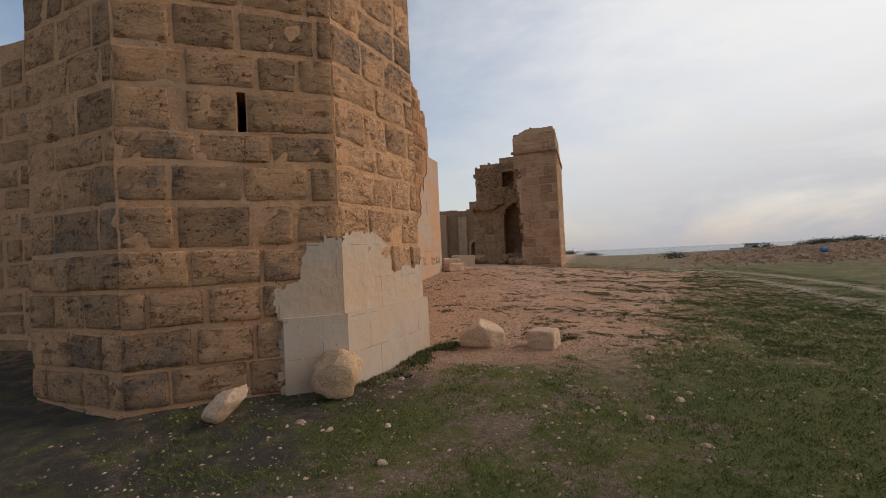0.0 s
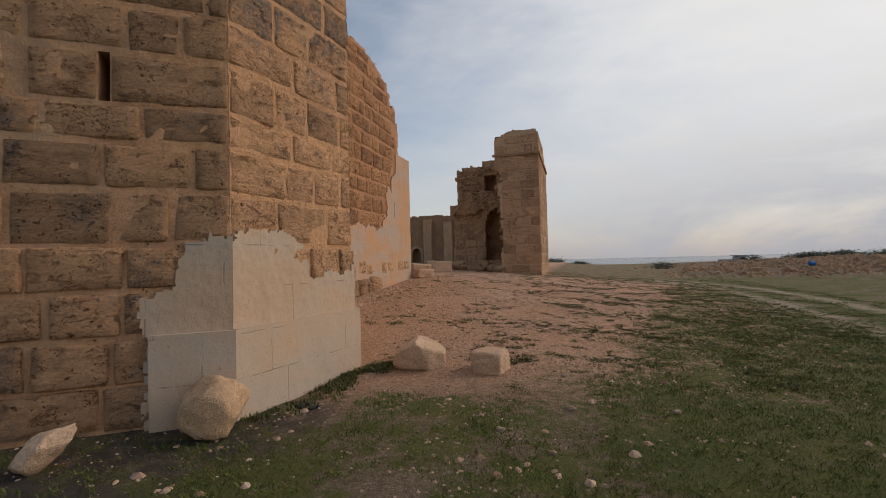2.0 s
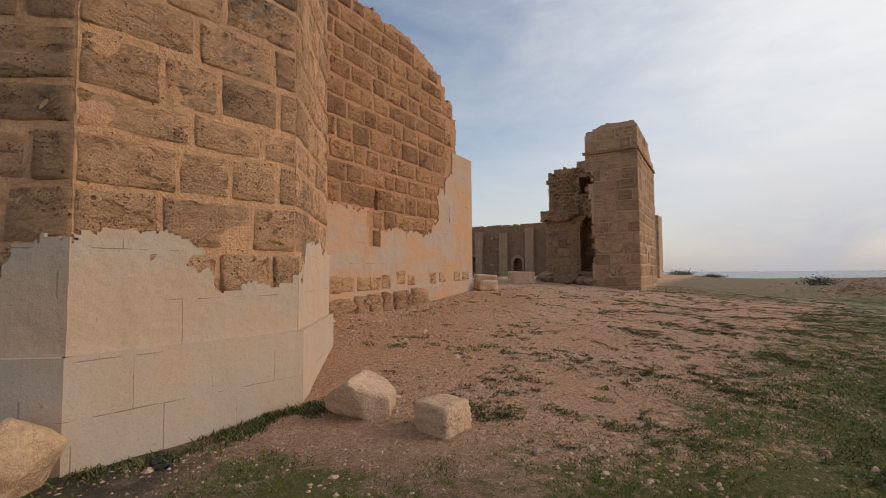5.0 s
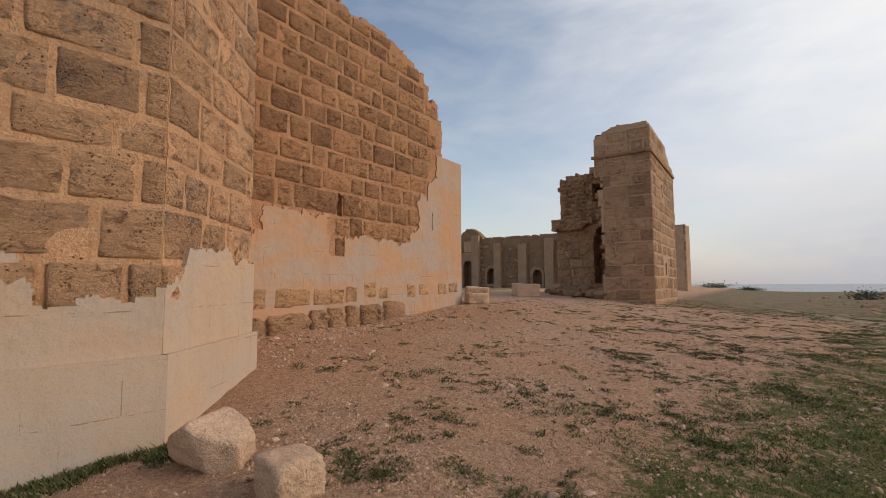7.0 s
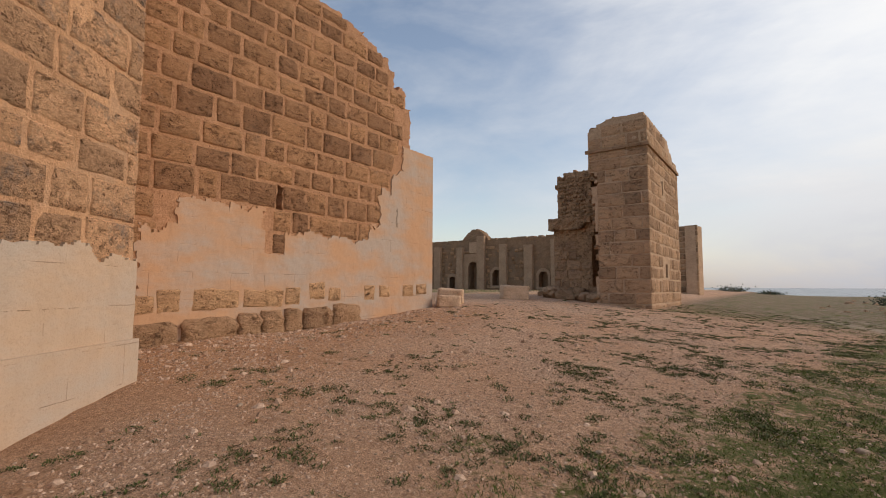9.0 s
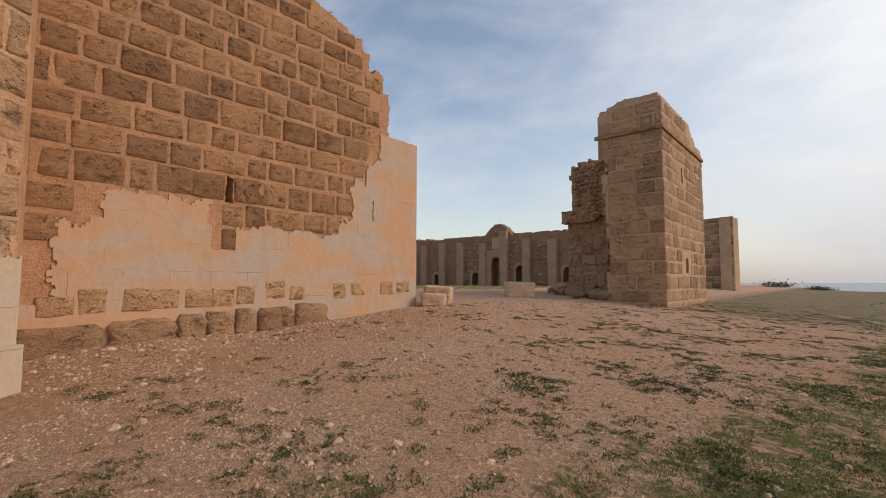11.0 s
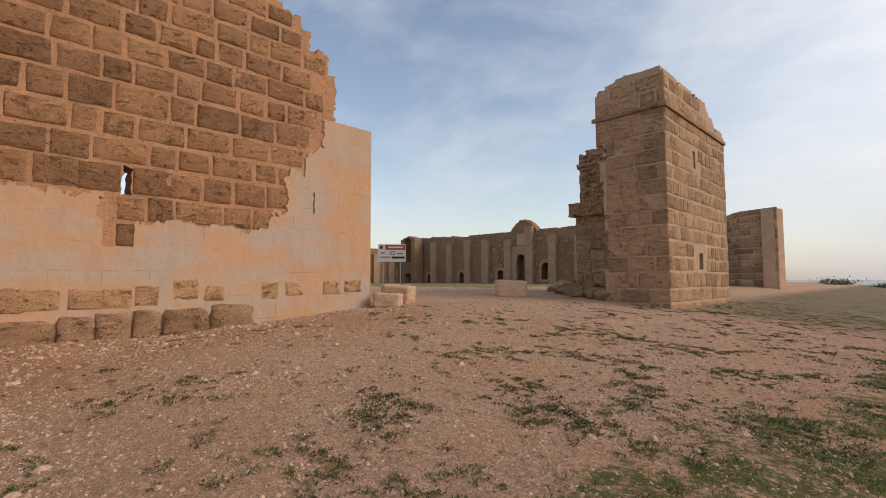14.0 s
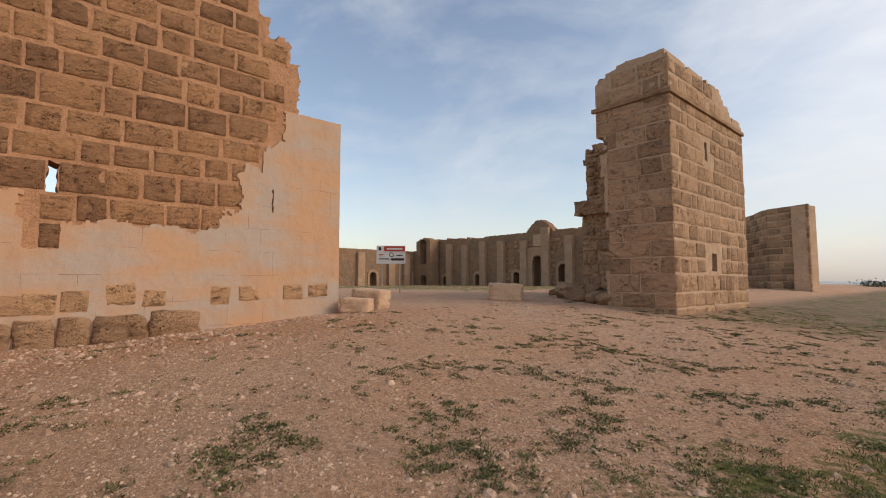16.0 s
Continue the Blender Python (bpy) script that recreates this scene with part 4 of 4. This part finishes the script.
for k in range(34):
    a = p_rng.random()
    x, y = -6.3 + 2.9 * a + p_rng.uniform(-0.3, 0.3), 27.6 - 1.6 * a + p_rng.uniform(-0.9, 0.9)
    s = p_rng.uniform(0.45, 1.1)
    rock("fallen_stone", (s, s * p_rng.uniform(0.6, 0.9), s * p_rng.uniform(0.4, 0.75)), x, y, 100 + k, "grey-brown fallen stone heaped below the broken arch",
         (p_rng.uniform(-15, 15), p_rng.uniform(-15, 15), p_rng.uniform(0, 180)), -0.02 - 0.25 * p_rng.random() * (1 if s < 0.7 else 0) + 0.1, "fallen stone", "stones heaped at the gate", 3, 0.75, RUBBLE if k % 3 else GATE_STONE)
# scatter of loose field stones, larger ones by themselves
FIELD = [rock_mesh("field_stone", (1, 0.8, 0.55), 200 + k, FIELD_ROCK, 2, 0.6, 0.25) for k in range(8)]
r_rng = random.Random(71)
made = 0
while made < 210:
    x, y = r_rng.uniform(-5.0, 5.5), r_rng.uniform(2.5, 24)
    if x < -2.2 and y < 10 or (x + 1.2) ** 2 + (y - 7.5) ** 2 < 0.9:
        continue
    s = 0.04 + 0.12 * r_rng.random() ** 4
    ob = part("field_stone", FIELD[made % 8], None, Matrix.Translation((x, y, fine_z(x, y) + 0.1 * s)) @ pose(0, 0, 0, r_rng.uniform(-20, 20), r_rng.uniform(-20, 20), r_rng.uniform(0, 360)) @ Matrix.Scale(s, 4))
    tagged(ob, "small pale loose stone on the soil", "stone", "loose field stones")
    made += 1


def scatter_stones(name, count, area, sizes, material, seed, accept, label):
    """Many small stones in one sheet of geometry."""
    rng = random.Random(seed)
    verts, faces = [], []
    shape = [(1, 0, 0), (0.45, 0.85, 0.05), (-0.6, 0.75, 0), (-1, -0.1, 0.05), (-0.4, -0.8, 0), (0.55, -0.75, 0)]
    tops = [(0.45, 0.2, 0.6), (-0.3, 0.4, 0.7), (-0.2, -0.4, 0.55)]
    n = 0
    while n < count:
        x, y = rng.uniform(area[0], area[1]), rng.uniform(area[2], area[3])
        if rng.random() > accept(x, y):
            continue
        n += 1
        r = sizes[0] + (sizes[1] - sizes[0]) * rng.random() ** 3
        a, z, b = rng.uniform(0, 6.283), fine_z(x, y) - 0.12 * r, len(verts)
        c, d = math.cos(a), math.sin(a)
        sx, sy, h = r * rng.uniform(0.7, 1.2), r * rng.uniform(0.6, 1.0), r * rng.uniform(0.5, 1.1)
        for px, py, pz in shape + tops:
            px, py = px * sx * rng.uniform(0.8, 1.2), py * sy * rng.uniform(0.8, 1.2)
            verts.append((x + c * px - d * py, y + d * px + c * py, z + pz * h * rng.uniform(0.8, 1.25)))
        faces += [(b, b + 1, b + 6), (b + 1, b + 7, b + 6), (b + 1, b + 2, b + 7), (b + 2, b + 3, b + 7), (b + 3, b + 8, b + 7), (b + 3, b + 4, b + 8), (b + 4, b + 5, b + 8), (b + 5, b + 6, b + 8), (b + 5, b, b + 6), (b + 6, b + 7, b + 8)]
    return tagged(part(name, mesh_from(name, verts, faces, material)), label, "stones", kind="stuff")


def pebble_material():
    m = Nodes("pebbles", 0.9)
    c = m.mix(m.island(), (0.3, 0.175, 0.105), (0.66, 0.45, 0.315))
    return m.done(m.mix(m.ramp(m.noise(40.0, 3.0), 0.4, 0.7), c, m.mix(1.0, c, (0.75, 0.72, 0.7), "MULTIPLY")), m.bump(m.noise(90.0, 3.0), 0.004, 0.8))


PEBBLE = pebble_material()


def clear_of_tower(x, y):
    return not (x < -2.6 and y < 9.6 and (x - 0.5 * y) > -8.5 and y > 4.0 + 0.75 * (x + 5.0)) and x > -5.3


def soil_accept(x, y):
    if not clear_of_tower(x, y):
        return 0
    near = math.exp(-max(0, y - 17) / 6)
    return (0.25 + 0.75 * smooth_step(wobble(x, y, 0, 0.8, 31), -0.3, 0.4)) * near * (1 - 0.75 * grass_amount(x, y)) * (1 - 0.8 * earth_amount(x, y))


scatter_stones("gravel", 85000, (-5.3, 6.0, 0.8, 26), (0.005, 0.026), PEBBLE, 5, soil_accept, "loose pinkish gravel strewn over the soil")
scatter_stones("loose_stones", 1700, (-5.2, 6.0, 4, 25), (0.02, 0.075), PEBBLE, 15, lambda x, y: 0 if not clear_of_tower(x, y) else (0.2 + 0.8 * smooth_step(wobble(x, y, 0, 0.5, 77), 0.0, 0.4)) * (1 - 0.7 * grass_amount(x, y)), "small loose stones strewn across the soil")
scatter_stones("wall_foot_gravel", 1500, (-5.3, -2.6, 8.5, 17.5), (0.015, 0.07), PEBBLE, 6, lambda x, y: math.exp(-(x + 5.3) / 0.9) if clear_of_tower(x, y) else 0, "reddish stone chips along the wall's foot")
scatter_stones("bank_rubble", 15000, (4, 60, 28, 80), (0.05, 0.42), RUBBLE, 7, lambda x, y: sig((x - 0.13 * y - 5.0) / 1.5) * sig((y + 0.25 * x - 36.5) / 0.9) * math.exp(-max(0, y - 40) / 18), "rubble stones heaped over the bank")


# ---- grass and low herbs ----
def tufts(name, count, area, accept, blades, height, width, spread_r, material, seed, label, flat=0.5):
    rng = random.Random(seed)
    verts, faces, n = [], [], 0
    while n < count:
        x, y = rng.uniform(area[0], area[1]), rng.uniform(area[2], area[3])
        if rng.random() > accept(x, y):
            continue
        n += 1
        size = rng.uniform(0.6, 1.4)
        for _ in range(rng.randint(blades[0], blades[1])):
            a, r = rng.uniform(0, 6.283), spread_r * size * math.sqrt(rng.random())
            bx, by = x + r * math.cos(a), y + r * math.sin(a)
            z = fine_z(bx, by) - 0.005
            h, w, t = height * size * rng.uniform(0.5, 1.2), width * rng.uniform(0.7, 1.3), rng.uniform(0, 6.283)
            ox, oy = math.cos(t), math.sin(t)
            lean = h * flat * rng.uniform(0.4, 1.6)
            b = len(verts)
            verts += [(bx - oy * w, by + ox * w, z), (bx + oy * w, by - ox * w, z), (bx + ox * lean * 0.5 + oy * w, by + oy * lean * 0.5 - ox * w, z + 0.65 * h), (bx + ox * lean, by + oy * lean, z + h)]
            faces += [(b, b + 1, b + 2), (b, b + 2, b + 3)]
    return tagged(part(name, mesh_from(name, verts, faces, material)), label, "plants", kind="stuff")


def turf(x, y):
    if not clear_of_tower(x, y):
        return 0
    g = grass_amount(x, y) + 0.45 * wobble(x, y, 0, 1.6, 41) + 0.25 * wobble(x, y, 0, 5, 43)
    return smooth_step(g, 0.3, 0.8) * math.exp(-max(0, y - 13) / 9) * (1 - 0.9 * min(1, rut_amount(x, y)))


def herb_mats(name, count, area, accept, material, seed, label):
    """Low rosettes and mats, each a rough round patch of small leaves."""
    rng = random.Random(seed)
    verts, faces, n = [], [], 0
    while n < count:
        x, y = rng.uniform(area[0], area[1]), rng.uniform(area[2], area[3])
        if rng.random() > accept(x, y):
            continue
        n += 1
        r = 0.025 + 0.13 * rng.random() ** 2.6
        long, turn = rng.uniform(1.0, 1.9), rng.uniform(0, 3.14)
        for _ in range(int(8 + 3000 * r * r * long)):
            a, d = rng.uniform(0, 6.283), math.sqrt(rng.random())
            d *= r * (0.75 + 0.6 * wobble(x + math.cos(a), y + math.sin(a), 0, 1.7, 3))
            px, py = d * math.cos(a) * long, d * math.sin(a)
            bx, by = x + px * math.cos(turn) - py * math.sin(turn), y + px * math.sin(turn) + py * math.cos(turn)
            z = fine_z(bx, by) - 0.004
            h, w, t = rng.uniform(0.01, 0.03), rng.uniform(0.004, 0.009), rng.uniform(0, 6.283)
            ox, oy = math.cos(t), math.sin(t)
            lean, b = h * rng.uniform(0.8, 2.2), len(verts)
            verts += [(bx, by, z), (bx + ox * lean * 0.5 - oy * w, by + oy * lean * 0.5 + ox * w, z + 0.6 * h), (bx + ox * lean, by + oy * lean, z + h), (bx + ox * lean * 0.5 + oy * w, by + oy * lean * 0.5 - ox * w, z + 0.6 * h)]
            faces.append((b, b + 1, b + 2, b + 3))
    return tagged(part(name, mesh_from(name, verts, faces, material)), label, "plants", kind="stuff")


def mat_places(x, y):
    if not clear_of_tower(x, y) or x < -4.8:
        return 0
    g = 0.12 + 0.88 * smooth_step(wobble(x, y, 0, 0.9, 51), -0.1, 0.45)
    return g * (0.2 + 0.8 * smooth_step(x, -4.3, 1.5)) * math.exp(-max(0, y - 19) / 8)


tufts("grass", 60000, (-4.5, 9, 0.6, 34), turf, (3, 6), 0.03, 0.0032, 0.045, GRASS, 3, "short patchy grass on dry earth", 0.9)
herb_mats("low_herbs", 3000, (-4.8, 6.0, 7.4, 32), mat_places, HERB, 4, "low grey-green herb mats on bare soil")
tufts("weeds", 240, (-3.4, -1.9, 5.4, 8.6), lambda x, y: math.exp(-(((x + 2.55 + 0.15 * (6.6 - y)) / 0.22) ** 2)) * smooth_step(wobble(x, y, 0, 2.2, 61), -0.15, 0.3) * (0.25 + 0.75 * smooth_step(y, 6.2, 7.2)) if y < 7.9 else 0, (10, 18), 0.05, 0.006, 0.09, HERB, 9, "dark green weeds along the tower's foot", 0.8)


# ---- sign in the court ----
def box(name, size, place, parent, material, label=""):
    bm = bmesh.new()
    bmesh.ops.create_cube(bm, size=1.0)
    bmesh.ops.scale(bm, vec=size, verts=bm.verts)
    bmesh.ops.bevel(bm, geom=bm.edges[:], offset=min(size) * 0.15, segments=1, affect="EDGES")
    me = bpy.data.meshes.new(name)
    bm.to_mesh(me)
    bm.free()
    me.materials.append(material)
    return part(name, me, parent, pose(*place), label)


SX, SY = -14.1, 25.1
sign = tagged(empty("warning_sign"), "white and red warning sign board on two steel posts", "sign")
sign.matrix_basis = Matrix.Translation((SX, SY, fine_z(SX, SY))) @ pose(0, 0, 0, 0, 0, 54)
board = box("board", (1.36, 0.03, 0.86), (0, 0, 1.8), sign, WHITE)
box("red_band", (0.98, 0.012, 0.24), (0.17, -0.02, 2.24), board, RED, "red heading band").matrix_basis = pose(0.17, -0.02, 0.28)
for k, (x, z, w, h, mat) in enumerate(((0.17, 0.28, 0.74, 0.08, WHITE), (-0.45, 0.0, 0.2, 0.05, RED), (0.32, -0.22, 0.62, 0.1, BLACK), (-0.32, -0.2, 0.45, 0.04, BLACK), (0.4, -0.03, 0.3, 0.04, BLACK), (-0.52, 0.28, 0.12, 0.16, BLACK))):
    box("lettering", (w, 0.01, h), (0, 0, 0), board, mat).matrix_basis = pose(x, -0.03 if k == 0 else -0.021, z)
ring = bpy.data.meshes.new("symbol")
bm = bmesh.new()
outer = [bm.verts.new((0.11 * math.cos(a), 0, 0.11 * math.sin(a))) for a in np.linspace(0, 2 * math.pi, 24, endpoint=False)]
inner = [bm.verts.new((0.08 * math.cos(a), 0, 0.08 * math.sin(a))) for a in np.linspace(0, 2 * math.pi, 24, endpoint=False)]
for k in range(24):
    bm.faces.new((outer[k], inner[k], inner[(k + 1) % 24], outer[(k + 1) % 24]))
bmesh.ops.solidify(bm, geom=bm.faces[:], thickness=0.006)
bm.to_mesh(ring)
bm.free()
ring.materials.append(BLACK)
part("symbol", ring, board, pose(0.02, -0.024, 0.0))
for x in (-0.42, 0.42):
    box("post", (0.06, 0.06, 2.4), (x, 0.05, 0.95), sign, STEEL)


# ---- distance: scrub, a small hut, a barrel, masts ----
def bush(x, y, w, h, seed):
    rng = random.Random(seed)
    thing = tagged(empty("bush", (x, y, fine_z(x, y))), "dark wind-clipped shrub on the bank", "bush", "shrubs on the skyline")
    verts, faces = [], []
    for _ in range(5):
        a, b = rng.uniform(0, 6.283), len(verts)
        tip = (0.3 * w * math.cos(a), 0.3 * w * math.sin(a), h * 0.7)
        verts += [(-0.03, 0, -0.1), (0.03, 0, -0.1), (0, 0.05, -0.1), tip]
        faces += [(b, b + 1, b + 3), (b + 1, b + 2, b + 3), (b + 2, b, b + 3)]
    part("stems", mesh_from("stems", verts, faces, RUBBLE), thing)
    verts, faces = [], []
    for _ in range(420):
        p = Vector((rng.gauss(0, 0.26) * w, rng.gauss(0, 0.26) * w, abs(rng.gauss(0.35, 0.25)) * h))
        s, b = rng.uniform(0.05, 0.12) * (0.5 + 0.3 * w), len(verts)
        u = Vector((rng.uniform(-1, 1), rng.uniform(-1, 1), rng.uniform(-1, 1))).normalized()
        v = u.orthogonal().normalized()
        verts += [p - u * s, p + v * s * 0.5, p + u * s, p - v * s * 0.5]
        faces.append((b, b + 1, b + 2, b + 3))
    part("crown", mesh_from("crown", verts, faces, SCRUB), thing)


b_rng = random.Random(3)
bush(9.6, 57, 2.2, 0.9, 1)
bush(22.5, 70, 1.8, 0.8, 2)
for k in range(38):
    d = b_rng.uniform(62, 75)
    x = 26 + 0.75 * k + b_rng.uniform(-0.6, 0.6)
    bush(x, d - 0.3 * k, b_rng.uniform(1.6, 3.2), b_rng.uniform(0.5, 0.9) + 0.02 * k, 50 + k)
for k in range(28):
    bush(-24 + 2.4 * k + b_rng.uniform(-1, 1), 134 + b_rng.uniform(-3, 3) + 0.9 * k, b_rng.uniform(6, 9), b_rng.uniform(0.25, 0.45), 300 + k)
bush(-3.0, 84, 3.5, 0.9, 201)
bush(1.2, 92, 3.0, 0.6, 202)

hut = tagged(empty("hut", (25.3, 85, fine_z(25.3, 85) - 0.35)), "small flat-roofed concrete hut far off", "hut")
box("wall", (2.4, 2.2, 1.8), (0, 0, 0.9), hut, CONCRETE)
box("roof", (2.9, 2.6, 0.22), (0, 0, 1.9), hut, CONCRETE)
box("doorway", (0.8, 0.1, 1.2), (0.3, -1.1, 0.8), hut, BLACK, "dark doorway")
box("annex", (3.2, 1.8, 0.9), (-2.6, 0, 0.6), hut, CONCRETE)
hut.scale = (0.7, 0.7, 0.62)

barrel = tagged(empty("barrel", (15.6, 38, fine_z(15.6, 38) + 0.1)), "blue plastic barrel lying on the rubble bank", "barrel")
bm = bmesh.new()
bmesh.ops.create_cone(bm, cap_ends=True, segments=20, radius1=0.15, radius2=0.15, depth=0.42)
bmesh.ops.bevel(bm, geom=[e for e in bm.edges if abs(e.verts[0].co.z - e.verts[1].co.z) < 1e-4], offset=0.04, segments=2, affect="EDGES")
me = bpy.data.meshes.new("body")
bm.to_mesh(me)
bm.free()
me.materials.append(BLUE_PLASTIC)
part("body", me, barrel, pose(0, 0, 0.15, 0, 90, 15))

# burnt scraps by the weeds
for k in range(9):
    rock("charred_scrap", (p_rng.uniform(0.06, 0.14), 0.06, 0.04), -2.42 + p_rng.uniform(-0.14, 0.14), 5.95 + p_rng.uniform(-0.12, 0.12), 300 + k, "charred black scrap on the earth", (0, 0, p_rng.uniform(0, 180)), 0.005, "scrap", "burnt scraps", 2, 0.4, BLACK)
